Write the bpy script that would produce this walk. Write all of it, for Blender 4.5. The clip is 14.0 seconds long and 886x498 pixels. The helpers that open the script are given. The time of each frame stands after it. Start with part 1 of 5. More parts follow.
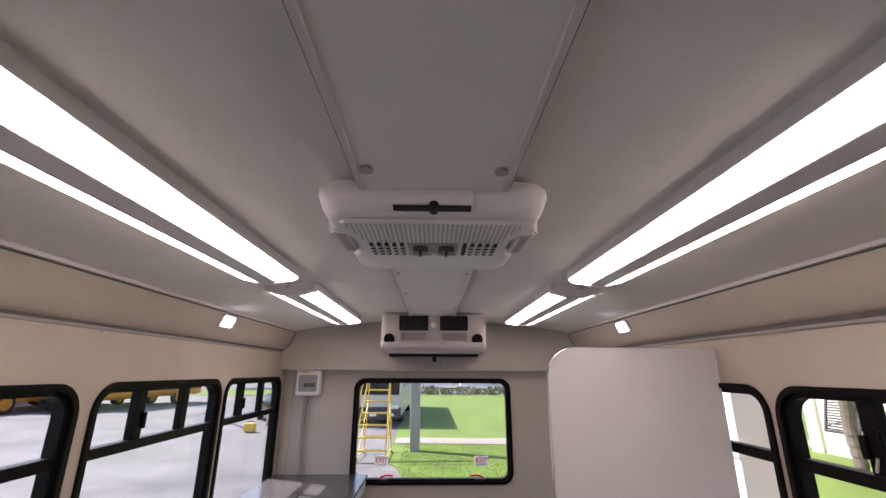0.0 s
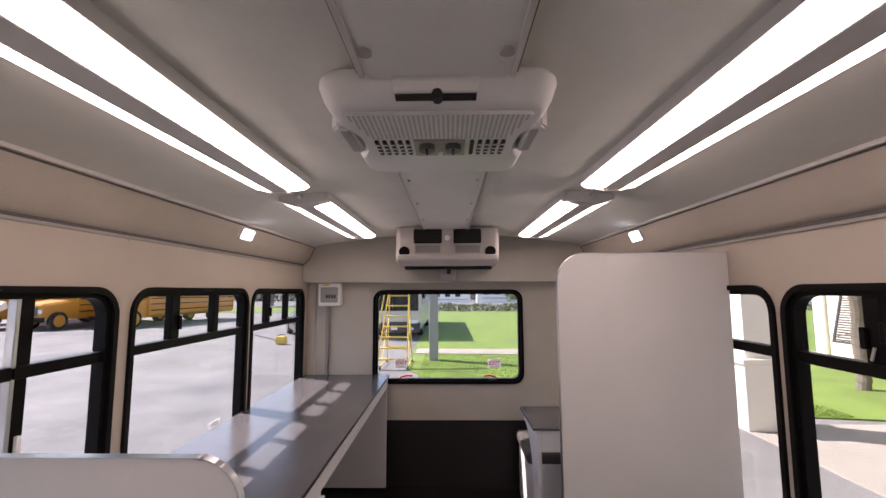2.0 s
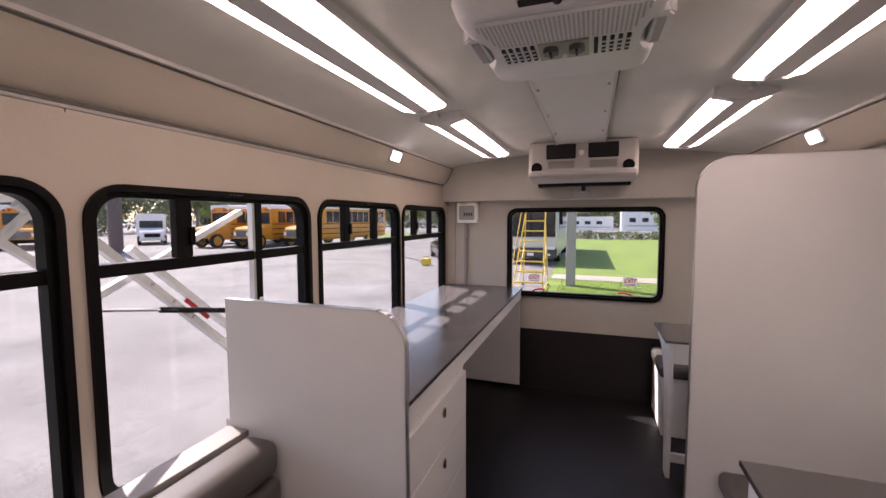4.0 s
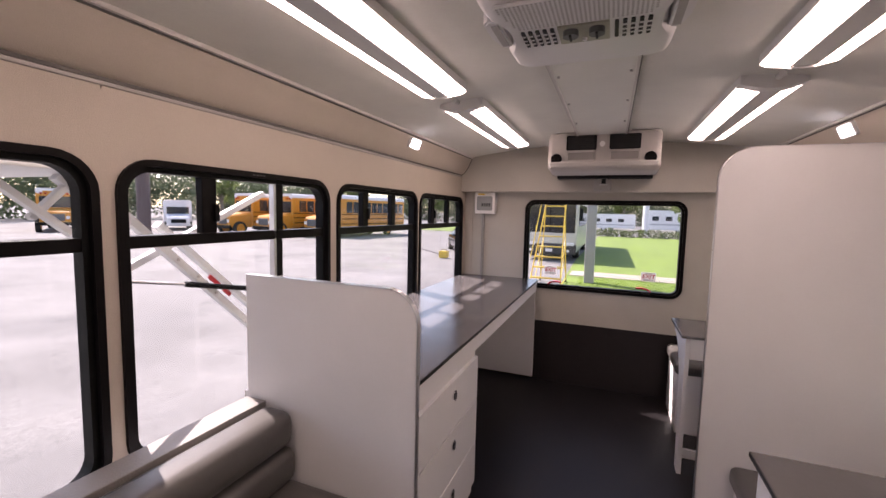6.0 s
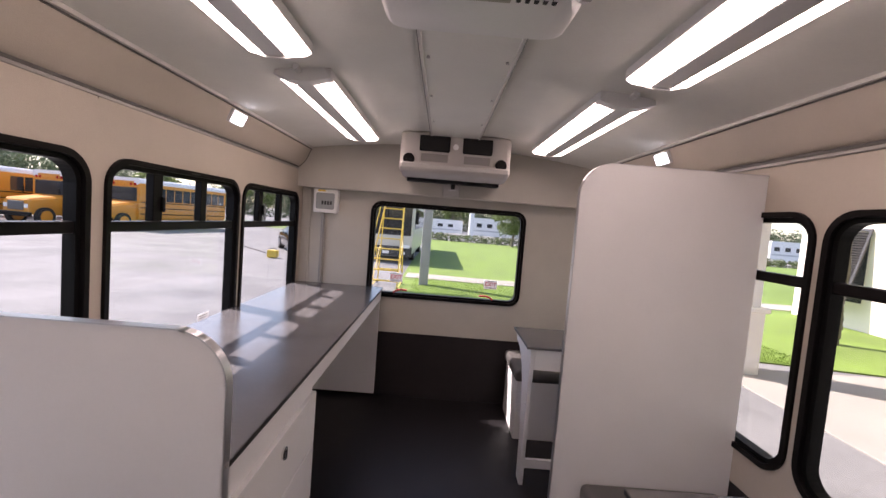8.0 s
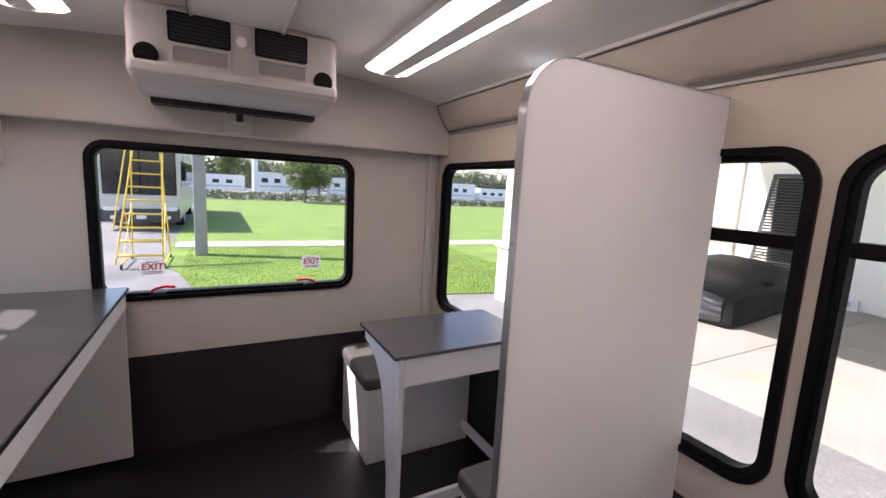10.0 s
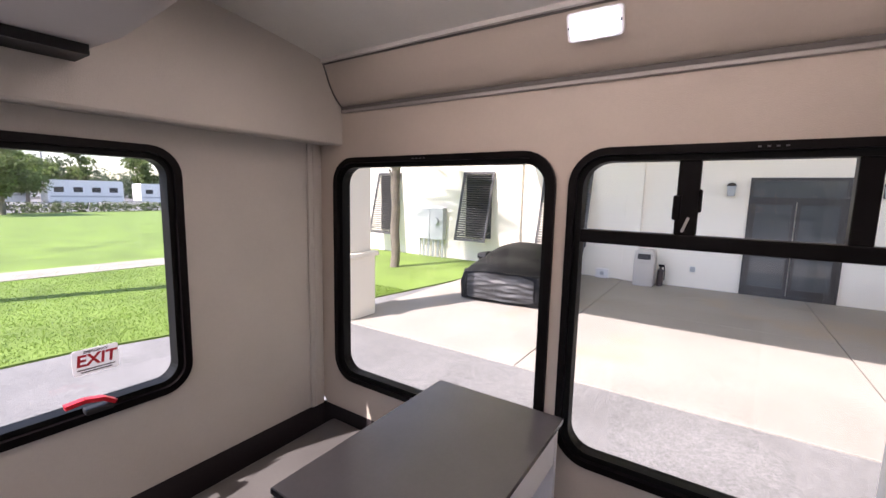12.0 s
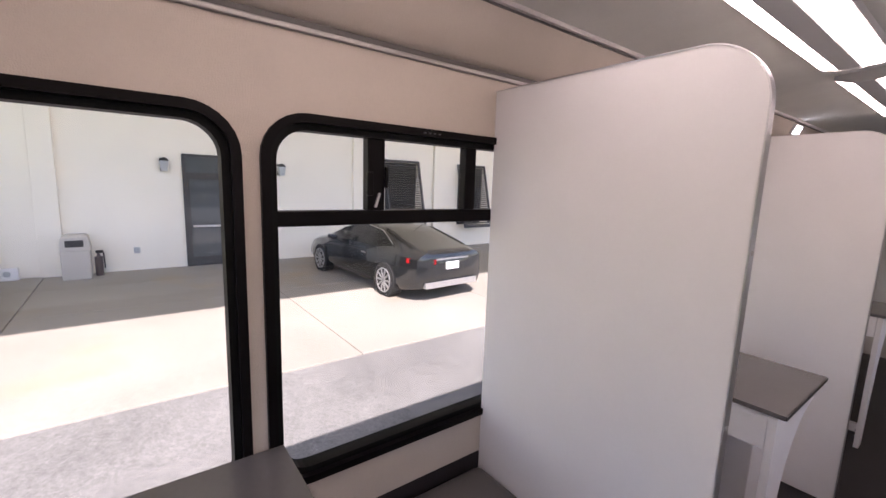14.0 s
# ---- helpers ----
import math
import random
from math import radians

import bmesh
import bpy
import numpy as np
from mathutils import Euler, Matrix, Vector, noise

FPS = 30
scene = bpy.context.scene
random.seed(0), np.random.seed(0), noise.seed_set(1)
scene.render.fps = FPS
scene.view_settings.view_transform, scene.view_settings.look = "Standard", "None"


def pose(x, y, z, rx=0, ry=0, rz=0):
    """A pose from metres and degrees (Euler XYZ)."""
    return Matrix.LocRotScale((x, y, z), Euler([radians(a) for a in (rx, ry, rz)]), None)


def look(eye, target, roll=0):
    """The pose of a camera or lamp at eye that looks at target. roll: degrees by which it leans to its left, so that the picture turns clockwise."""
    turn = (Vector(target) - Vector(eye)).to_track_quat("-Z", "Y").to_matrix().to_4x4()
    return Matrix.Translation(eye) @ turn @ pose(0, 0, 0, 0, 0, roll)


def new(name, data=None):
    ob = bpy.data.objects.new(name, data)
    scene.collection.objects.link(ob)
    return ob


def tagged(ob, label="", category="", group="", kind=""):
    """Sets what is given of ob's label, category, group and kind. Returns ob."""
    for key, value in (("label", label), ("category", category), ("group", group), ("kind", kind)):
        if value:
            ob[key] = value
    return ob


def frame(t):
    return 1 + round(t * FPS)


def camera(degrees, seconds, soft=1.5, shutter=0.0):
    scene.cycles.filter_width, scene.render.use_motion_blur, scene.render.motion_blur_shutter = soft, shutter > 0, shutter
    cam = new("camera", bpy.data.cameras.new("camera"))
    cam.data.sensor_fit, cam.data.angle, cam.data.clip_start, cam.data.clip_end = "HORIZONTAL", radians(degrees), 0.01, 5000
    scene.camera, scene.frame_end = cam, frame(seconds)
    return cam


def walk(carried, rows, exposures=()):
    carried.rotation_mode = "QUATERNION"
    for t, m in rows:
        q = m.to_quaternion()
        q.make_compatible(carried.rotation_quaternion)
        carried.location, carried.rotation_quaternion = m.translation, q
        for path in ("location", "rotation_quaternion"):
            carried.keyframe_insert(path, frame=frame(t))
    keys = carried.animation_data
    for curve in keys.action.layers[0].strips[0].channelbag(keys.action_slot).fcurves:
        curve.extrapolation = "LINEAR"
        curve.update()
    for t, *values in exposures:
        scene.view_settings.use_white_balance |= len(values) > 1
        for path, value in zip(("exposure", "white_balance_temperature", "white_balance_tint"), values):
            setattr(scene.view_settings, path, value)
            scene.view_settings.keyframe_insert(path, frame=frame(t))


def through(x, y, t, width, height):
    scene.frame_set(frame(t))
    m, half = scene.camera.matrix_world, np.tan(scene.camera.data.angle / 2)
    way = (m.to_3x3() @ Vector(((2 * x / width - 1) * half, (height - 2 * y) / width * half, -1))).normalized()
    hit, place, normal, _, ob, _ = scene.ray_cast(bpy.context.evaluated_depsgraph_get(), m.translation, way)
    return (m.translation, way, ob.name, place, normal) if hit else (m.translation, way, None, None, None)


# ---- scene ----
cam = camera(93.3, 14.0, soft=1.5)
PATH = [
    (0, (-0.004, 0.118, 1.592), (0.042, 2.036, 2.155), 0.2),
    (0.5, (-0.002, 0.118, 1.594), (0.043, 2.046, 2.125), -0.2),
    (1, (0.004, 0.119, 1.592), (0.054, 2.067, 2.044), -0.4),
    (1.5, (0.011, 0.13, 1.573), (0.042, 2.101, 1.907), -0.4),
    (2, (0.017, 0.125, 1.537), (-0.014, 2.115, 1.734), -0.2),
    (2.5, (0.031, 0.115, 1.518), (-0.131, 2.107, 1.582), -0.1),
    (3, (0.052, 0.081, 1.492), (-0.289, 2.051, 1.453), -0.1),
    (3.5, (0.064, 0.039, 1.47), (-0.459, 1.967, 1.365), -0.2),
    (4, (0.068, -0.023, 1.456), (-0.595, 1.858, 1.311), -0.2),
    (4.2, (0.07, -0.047, 1.45), (-0.635, 1.817, 1.286), -0.2),
    (6.3, (0.095, -0.039, 1.422), (-0.644, 1.811, 1.246), 1.4),
    (6.5, (0.107, -0.04, 1.427), (-0.604, 1.822, 1.256), 1.8),
    (7, (0.097, -0.006, 1.429), (-0.495, 1.898, 1.281), 3.0),
    (7.5, (0.051, 0.117, 1.427), (-0.339, 2.075, 1.318), 4.4),
    (8, (-0.047, 0.278, 1.427), (-0.033, 2.274, 1.293), 4.6),
    (8.5, (-0.147, 0.427, 1.428), (0.182, 2.389, 1.218), 3.8),
    (8.7, (-0.159, 0.515, 1.405), (0.27, 2.454, 1.17), 3.3),
    (10.8, (-0.051, 1.542, 1.41), (1.156, 3.115, 1.145), 3.4),
    (11, (-0.055, 1.638, 1.398), (1.219, 3.158, 1.143), 3.3),
    (11.5, (-0.077, 1.917, 1.411), (1.384, 3.26, 1.159), 2.5),
    (12, (-0.022, 2.176, 1.423), (1.633, 3.268, 1.163), 1.3),
    (12.5, (0.005, 2.414, 1.412), (1.843, 3.154, 1.144), 0.8),
    (13, (0.018, 2.582, 1.416), (1.987, 2.778, 1.129), 1.2),
    (13.5, (0.117, 2.676, 1.411), (2.048, 2.242, 1.118), 1.3),
    (14, (0.185, 2.761, 1.405), (1.763, 1.569, 1.105), 1.9),
]
walk(cam, [(t, look(eye, target, roll)) for t, eye, target, roll in PATH],
     exposures=((0, 1.14, 6500, 22), (3, 1.12, 6850, 26), (6.5, 1.36, 7000, 29), (8.5, 1.28, 6600, 24), (11, 1.48, 6350, 21), (12.5, 1.42, 6550, 26), (14, 1.46, 6550, 26)))

# ---- world, sun, exposure ----
SUN_TRAVEL = Vector((0.78, -0.33, -1.0)).normalized()
world = bpy.data.worlds.new("sky")
scene.world = world
world.use_nodes = True
wn = world.node_tree.nodes
sky = wn.new("ShaderNodeTexSky")
sky.sky_type, sky.sun_disc = "NISHITA", False
sky.sun_elevation, sky.sun_rotation = radians(50), math.atan2(-SUN_TRAVEL.x, -SUN_TRAVEL.y)
wn["Background"].inputs["Strength"].default_value = 0.15
world.node_tree.links.new(sky.outputs["Color"], wn["Background"].inputs["Color"])
sun = new("sun", bpy.data.lights.new("sun", "SUN"))
sun.data.energy, sun.data.angle, sun.data.color = 4.6, radians(0.55), (1.0, 0.96, 0.91)
sun.matrix_world = look((0, 0, 30), Vector((0, 0, 30)) + SUN_TRAVEL)

GROUND = -0.85

# ---- materials ----
def mat(name, rgb, rough=0.6, metal=0.0, spread=0.08, scale=6.0, bump=0.0, bump_scale=120.0, coat=0.0, spec=0.5):
    """Principled material with two scales of tone variation and fine relief, in object-size units."""
    m = bpy.data.materials.new(name)
    m.use_nodes = True
    nt = m.node_tree
    n, l = nt.nodes, nt.links
    b = n["Principled BSDF"]
    b.inputs["Roughness"].default_value = rough
    b.inputs["Metallic"].default_value = metal
    b.inputs["Coat Weight"].default_value = coat
    b.inputs["Specular IOR Level"].default_value = spec
    geo = n.new("ShaderNodeNewGeometry")
    big = n.new("ShaderNodeTexNoise")
    big.inputs["Scale"].default_value = scale
    big.inputs["Detail"].default_value = 5
    fine = n.new("ShaderNodeTexNoise")
    fine.inputs["Scale"].default_value = scale * 18
    fine.inputs["Detail"].default_value = 3
    for t in (big, fine):
        l.new(geo.outputs["Position"], t.inputs["Vector"])
    add = n.new("ShaderNodeMath")
    add.operation = "MULTIPLY_ADD"
    add.inputs[1].default_value = 0.4
    l.new(fine.outputs["Fac"], add.inputs[0])
    l.new(big.outputs["Fac"], add.inputs[2])
    ramp = n.new("ShaderNodeMapRange")
    ramp.inputs["From Min"].default_value, ramp.inputs["From Max"].default_value = 0.4, 1.0
    ramp.inputs["To Min"].default_value, ramp.inputs["To Max"].default_value = 1 - spread, 1 + spread
    l.new(add.outputs[0], ramp.inputs["Value"])
    mul = n.new("ShaderNodeVectorMath")
    mul.operation = "SCALE"
    mul.inputs[0].default_value = rgb
    l.new(ramp.outputs["Result"], mul.inputs["Scale"])
    l.new(mul.outputs["Vector"], b.inputs["Base Color"])
    rr = n.new("ShaderNodeMapRange")
    rr.inputs["To Min"].default_value, rr.inputs["To Max"].default_value = max(0.02, rough - 0.07), min(1, rough + 0.07)
    l.new(big.outputs["Fac"], rr.inputs["Value"])
    l.new(rr.outputs["Result"], b.inputs["Roughness"])
    if bump:
        t = n.new("ShaderNodeTexNoise")
        t.inputs["Scale"].default_value = bump_scale
        t.inputs["Detail"].default_value = 4
        l.new(geo.outputs["Position"], t.inputs["Vector"])
        bp = n.new("ShaderNodeBump")
        bp.inputs["Strength"].default_value = bump
        bp.inputs["Distance"].default_value = 0.004
        l.new(t.outputs["Fac"], bp.inputs["Height"])
        l.new(bp.outputs["Normal"], b.inputs["Normal"])
    return m


def glow(name, rgb, strength):
    m = bpy.data.materials.new(name)
    m.use_nodes = True
    b = m.node_tree.nodes["Principled BSDF"]
    b.inputs["Base Color"].default_value = (0.9, 0.9, 0.9, 1)
    b.inputs["Emission Color"].default_value = (*rgb, 1)
    b.inputs["Emission Strength"].default_value = strength
    return m


def glass(name, tint, gloss=0.06):
    """A thin pane: clear, with a weak mirror that grows at grazing angles."""
    m = bpy.data.materials.new(name)
    m.use_nodes = True
    n, l = m.node_tree.nodes, m.node_tree.links
    n.remove(n["Principled BSDF"])
    tr, gl, mx, lw = n.new("ShaderNodeBsdfTransparent"), n.new("ShaderNodeBsdfGlossy"), n.new("ShaderNodeMixShader"), n.new("ShaderNodeLayerWeight")
    tr.inputs["Color"].default_value = (*tint, 1)
    gl.inputs["Roughness"].default_value = 0.02
    pw, ma = n.new("ShaderNodeMath"), n.new("ShaderNodeMath")
    pw.operation, ma.operation = "POWER", "MULTIPLY_ADD"
    pw.inputs[1].default_value = 5.0
    ma.inputs[1].default_value, ma.inputs[2].default_value = 0.6, 0.02
    lw.inputs["Blend"].default_value = 0.5
    l.new(lw.outputs["Facing"], pw.inputs[0])
    l.new(pw.outputs[0], ma.inputs[0])
    l.new(ma.outputs[0], mx.inputs["Fac"])
    l.new(tr.outputs[0], mx.inputs[1])
    l.new(gl.outputs[0], mx.inputs[2])
    l.new(mx.outputs[0], n["Material Output"].inputs["Surface"])
    return m


WALL = mat("tan_vinyl_wall", (0.50, 0.435, 0.365), 0.55, spread=0.05, bump=0.25, bump_scale=350)
CEIL = mat("grey_ceiling_cloth", (0.78, 0.77, 0.715), 0.85, spread=0.05, bump=0.3, bump_scale=500)
REARW = mat("grey_beige_rear_wall", (0.485, 0.455, 0.405), 0.55, spread=0.05, bump=0.25, bump_scale=350)
KICK = mat("charcoal_wall_vinyl", (0.020, 0.016, 0.0175), 0.6, spec=0.3, spread=0.2, bump=0.3, bump_scale=250)
FLOOR = mat("dark_floor_vinyl", (0.0120, 0.0100, 0.0112), 0.42, spec=0.4, spread=0.25, scale=3, bump=0.35, bump_scale=220)
BLACK = mat("black_window_frame", (0.0042, 0.0031, 0.0034), 0.42, spread=0.2, spec=0.12)
RUBBER = mat("black_rubber", (0.004, 0.004, 0.004), 0.55, spread=0.2, spec=0.15)
WHITEP = mat("white_laminate", (0.76, 0.745, 0.745), 0.42, spread=0.025, bump=0.08, bump_scale=300)
TOP = mat("dark_grey_worktop", (0.105, 0.100, 0.102), 0.20, spread=0.08, scale=5, bump=0.06, bump_scale=420)
TOPEDGE = mat("black_edge_band", (0.015, 0.015, 0.016), 0.45)
ALU = mat("satin_aluminium", (0.62, 0.62, 0.63), 0.32, 0.9, spread=0.08, scale=14)
CHROME = mat("bright_metal", (0.75, 0.75, 0.76), 0.15, 1.0, spread=0.05)
PLASTIC = mat("white_plastic", (0.80, 0.79, 0.78), 0.4, spread=0.03)
GREYPL = mat("grey_plastic", (0.46, 0.44, 0.42), 0.5, spread=0.05, bump=0.1, bump_scale=400)
EVAP = mat("taupe_plastic", (0.46, 0.43, 0.41), 0.5, spread=0.06, bump=0.15, bump_scale=400)
PANELC = mat("ceiling_panel_grey", (0.84, 0.83, 0.78), 0.7, spread=0.04, bump=0.2, bump_scale=400)
TRIML = mat("pale_trim", (0.66, 0.63, 0.60), 0.5, spread=0.05)
TRIMC = mat("grey_trim_strip", (0.33, 0.31, 0.29), 0.35, 0.3, spread=0.08)
# one dark grey for real seams, print and the drawn shadow lines
SEAM_SHADE = mat("dark_grey_seam_shade", (0.10, 0.092, 0.085), 0.6)
DARK = mat("dark_opening", (0.008, 0.008, 0.009), 0.6)
LAMPBODY = mat("lamp_body_grey", (0.74, 0.73, 0.72), 0.4, spread=0.04)
LEATHER = mat("grey_seat_vinyl", (0.090, 0.084, 0.080), 0.40, spread=0.12, bump=0.14, bump_scale=260)
LEDGE = mat("mid_grey_vinyl", (0.21, 0.195, 0.185), 0.45, spread=0.05, bump=0.3, bump_scale=180)
RED = mat("red_plastic", (0.45, 0.012, 0.02), 0.4)


def thin(name, rgb, through=0.5, spread=0.3, scale=1.5):
    """Thin cloudy sheet or leaf: scatters light to both sides."""
    m = mat(name, rgb, 0.7, spread=spread, scale=scale)
    n, l = m.node_tree.nodes, m.node_tree.links
    tl, mx = n.new("ShaderNodeBsdfTranslucent"), n.new("ShaderNodeMixShader")
    src = n["Principled BSDF"].inputs["Base Color"].links[0].from_socket
    l.new(src, tl.inputs["Color"])
    mx.inputs["Fac"].default_value = through
    l.new(n["Principled BSDF"].outputs[0], mx.inputs[1])
    l.new(tl.outputs[0], mx.inputs[2])
    l.new(mx.outputs[0], n["Material Output"].inputs["Surface"])
    return m


STICKER = thin("white_sticker", (0.85, 0.84, 0.84), 0.5, spread=0.02)
YELLOWL = mat("yellow_label", (0.75, 0.5, 0.05), 0.5)
MARK = mat("grey_moulded_mark", (0.10, 0.10, 0.10), 0.5)
LED = glow("led_strip", (1.0, 0.865, 0.775), 3.9)
DOME = glow("dome_lens", (0.84, 0.90, 1.0), 3.4)
PANE = glass("window_glass", (0.965, 0.97, 0.965))


# ---- mesh helpers ----
def obj(name, bm, material, parent=None, smooth=False, label="", category="", group="", kind=""):
    me = bpy.data.meshes.new(name)
    bmesh.ops.recalc_face_normals(bm, faces=bm.faces)
    bm.to_mesh(me)
    bm.free()
    if smooth:
        for p in me.polygons:
            p.use_smooth = True
        me.set_sharp_from_angle(angle=radians(40))
    me.materials.append(material)
    ob = new(name, me)
    if parent is not None:
        ob.parent = parent
    return tagged(ob, label, category, group, kind)


def part(name, bm, material, parent, label="", smooth=False):
    return obj(name, bm, material, parent, smooth, label)


def thing(name, label, category, at=(0, 0, 0), group="", kind=""):
    e = new(name)
    e.location = at
    return tagged(e, label, category, group, kind)


def box(x0, x1, y0, y1, z0, z1, bevel=0.0, seg=2, bm=None):
    own = bmesh.new()
    bmesh.ops.create_cube(own, size=1)
    for v in own.verts:
        v.co = Vector((x0 + (v.co.x + 0.5) * (x1 - x0), y0 + (v.co.y + 0.5) * (y1 - y0), z0 + (v.co.z + 0.5) * (z1 - z0)))
    if bevel:
        bmesh.ops.bevel(own, geom=own.edges[:], offset=bevel, segments=seg, profile=0.5, affect="EDGES")
    return join(bm, own)


def join(bm, own):
    if bm is None:
        return own
    me = bpy.data.meshes.new("tmp")
    own.to_mesh(me)
    own.free()
    bm.from_mesh(me)
    bpy.data.meshes.remove(me)
    return bm


def cyl(p, q, r, seg=16, r2=None, bm=None, caps=True):
    """A rod from p to q."""
    own = bmesh.new()
    p, q = Vector(p), Vector(q)
    d = q - p
    m = Matrix.Translation((p + q) / 2) @ d.to_track_quat("Z", "Y").to_matrix().to_4x4()
    bmesh.ops.create_cone(own, cap_ends=caps, segments=seg, radius1=r, radius2=r if r2 is None else r2, depth=d.length, matrix=m)
    return join(bm, own)


def bar(p, q, w, h, up=(0, 0, 1), bm=None, bevel=0.0):
    """A rectangular bar from p to q, w wide and h high."""
    own = bmesh.new()
    p, q = Vector(p), Vector(q)
    d = (q - p)
    z = d.normalized()
    x = Vector(up).cross(z).normalized()
    y = z.cross(x)
    bmesh.ops.create_cube(own, size=1)
    for v in own.verts:
        v.co = (p + q) / 2 + x * v.co.x * w + y * v.co.y * h + z * v.co.z * d.length
    if bevel:
        bmesh.ops.bevel(own, geom=own.edges[:], offset=bevel, segments=2, affect="EDGES")
    return join(bm, own)


def round_rect(u0, u1, v0, v1, r, seg=7):
    pts = []
    for cu, cv, a in ((u1 - r, v1 - r, 0), (u0 + r, v1 - r, 90), (u0 + r, v0 + r, 180), (u1 - r, v0 + r, 270)):
        for i in range(seg + 1):
            t = radians(a + 90 * i / seg)
            pts.append((cu + r * math.cos(t), cv + r * math.sin(t)))
    return pts


def on(axis, d, u, v):
    """Point of a plane: axis 'x' takes (d, u, v), 'y' takes (u, d, v), 'z' takes (u, v, d)."""
    return Vector((d, u, v)) if axis == "x" else Vector((u, d, v)) if axis == "y" else Vector((u, v, d))


def plate(axis, d0, d1, outline, hole=None, bm=None, bevel=0.0):
    """A plate between two planes with the given outline, and a hole with as many points if given."""
    own = bmesh.new()
    rings = []
    for o in ([outline, hole] if hole else [outline]):
        rings.append([[own.verts.new(on(axis, d, u, v)) for u, v in o] for d in (d0, d1)])
    n = len(outline)
    for a, b in rings:
        for i in range(n):
            own.faces.new((a[i], a[(i + 1) % n], b[(i + 1) % n], b[i]))
    if hole:
        for k in (0, 1):
            o, h = rings[0][k], rings[1][k]
            for i in range(n):
                own.faces.new((o[i], o[(i + 1) % n], h[(i + 1) % n], h[i]))
    else:
        own.faces.new(rings[0][0])
        own.faces.new(rings[0][1])
    if bevel and not hole:
        edges = [e for e in own.edges if len(e.link_faces) == 2 and any(len(f.verts) > 4 for f in e.link_faces)]
        bmesh.ops.bevel(own, geom=edges, offset=bevel, segments=2, affect="EDGES")
    return join(bm, own)


def extrude_profile(profile, y0, y1, bm=None, caps=True):
    """A closed profile in x and z, run along y."""
    own = bmesh.new()
    a = [own.verts.new((x, y0, z)) for x, z in profile]
    b = [own.verts.new((x, y1, z)) for x, z in profile]
    n = len(profile)
    for i in range(n):
        own.faces.new((a[i], a[(i + 1) % n], b[(i + 1) % n], b[i]))
    if caps:
        own.faces.new(a)
        own.faces.new(b)
    return join(bm, own)


def wall_with_holes(axis, d0, d1, u0, u1, v0, v1, holes):
    """A wall slab with rounded openings: one strip per bay; each hole is (a, b, c, d, radius)."""
    bm = bmesh.new()
    edges = [u0]
    for h, nxt in zip(holes, list(holes[1:]) + [None]):
        edges.append((h[1] + nxt[0]) / 2 if nxt else u1)
    for i, (a, b, c, d, r) in enumerate(holes):
        hole = round_rect(a, b, c, d, r)
        outline = []
        L, R = edges[i], edges[i + 1]
        s = len(hole) // 4
        for k, (cx, cz) in enumerate(((R, v1), (L, v1), (L, v0), (R, v0))):
            for j in range(s):
                hu, hv = hole[k * s + j]
                t = j / (s - 1)
                if t < 0.5:
                    outline.append((cx, hv + (cz - hv) * t * 2) if k % 2 == 0 else (hu + (cx - hu) * t * 2, cz))
                else:
                    outline.append((cx + (hu - cx) * (t - 0.5) * 2, cz) if k % 2 == 0 else (cx, cz + (hv - cz) * (t - 0.5) * 2))
        plate(axis, d0, d1, outline, hole, bm=bm)
    return bm


# ---- bus shell ----
W = 1.145
REAR, FRONT = 3.550, -2.6
BULK = 3.425
ZT, ZB = 1.553, 0.652
LEFT_WIN = [(-2.15, -1.26), (-1.205, -0.315), (-0.26, 0.632), (0.673, 1.580), (1.640, 2.532), (2.571, 3.455)]
RIGHT_WIN = [(-2.15, -1.25), (-1.215, -0.315), (-0.28, 0.630), (0.665, 1.572), (1.604, 2.532), (2.568, 3.468)]

floor_bm = box(-W - 0.05, W + 0.05, FRONT - 0.05, REAR + 0.05, -0.06, 0.0)
obj("floor", floor_bm, FLOOR, kind="structure", label="dark charcoal vinyl floor of the bus aisle", category="floor")


COVE = [(1.145, 1.745), (1.126, 1.760), (1.104, 1.785), (1.086, 1.815), (1.070, 1.852), (1.052, 1.893)]


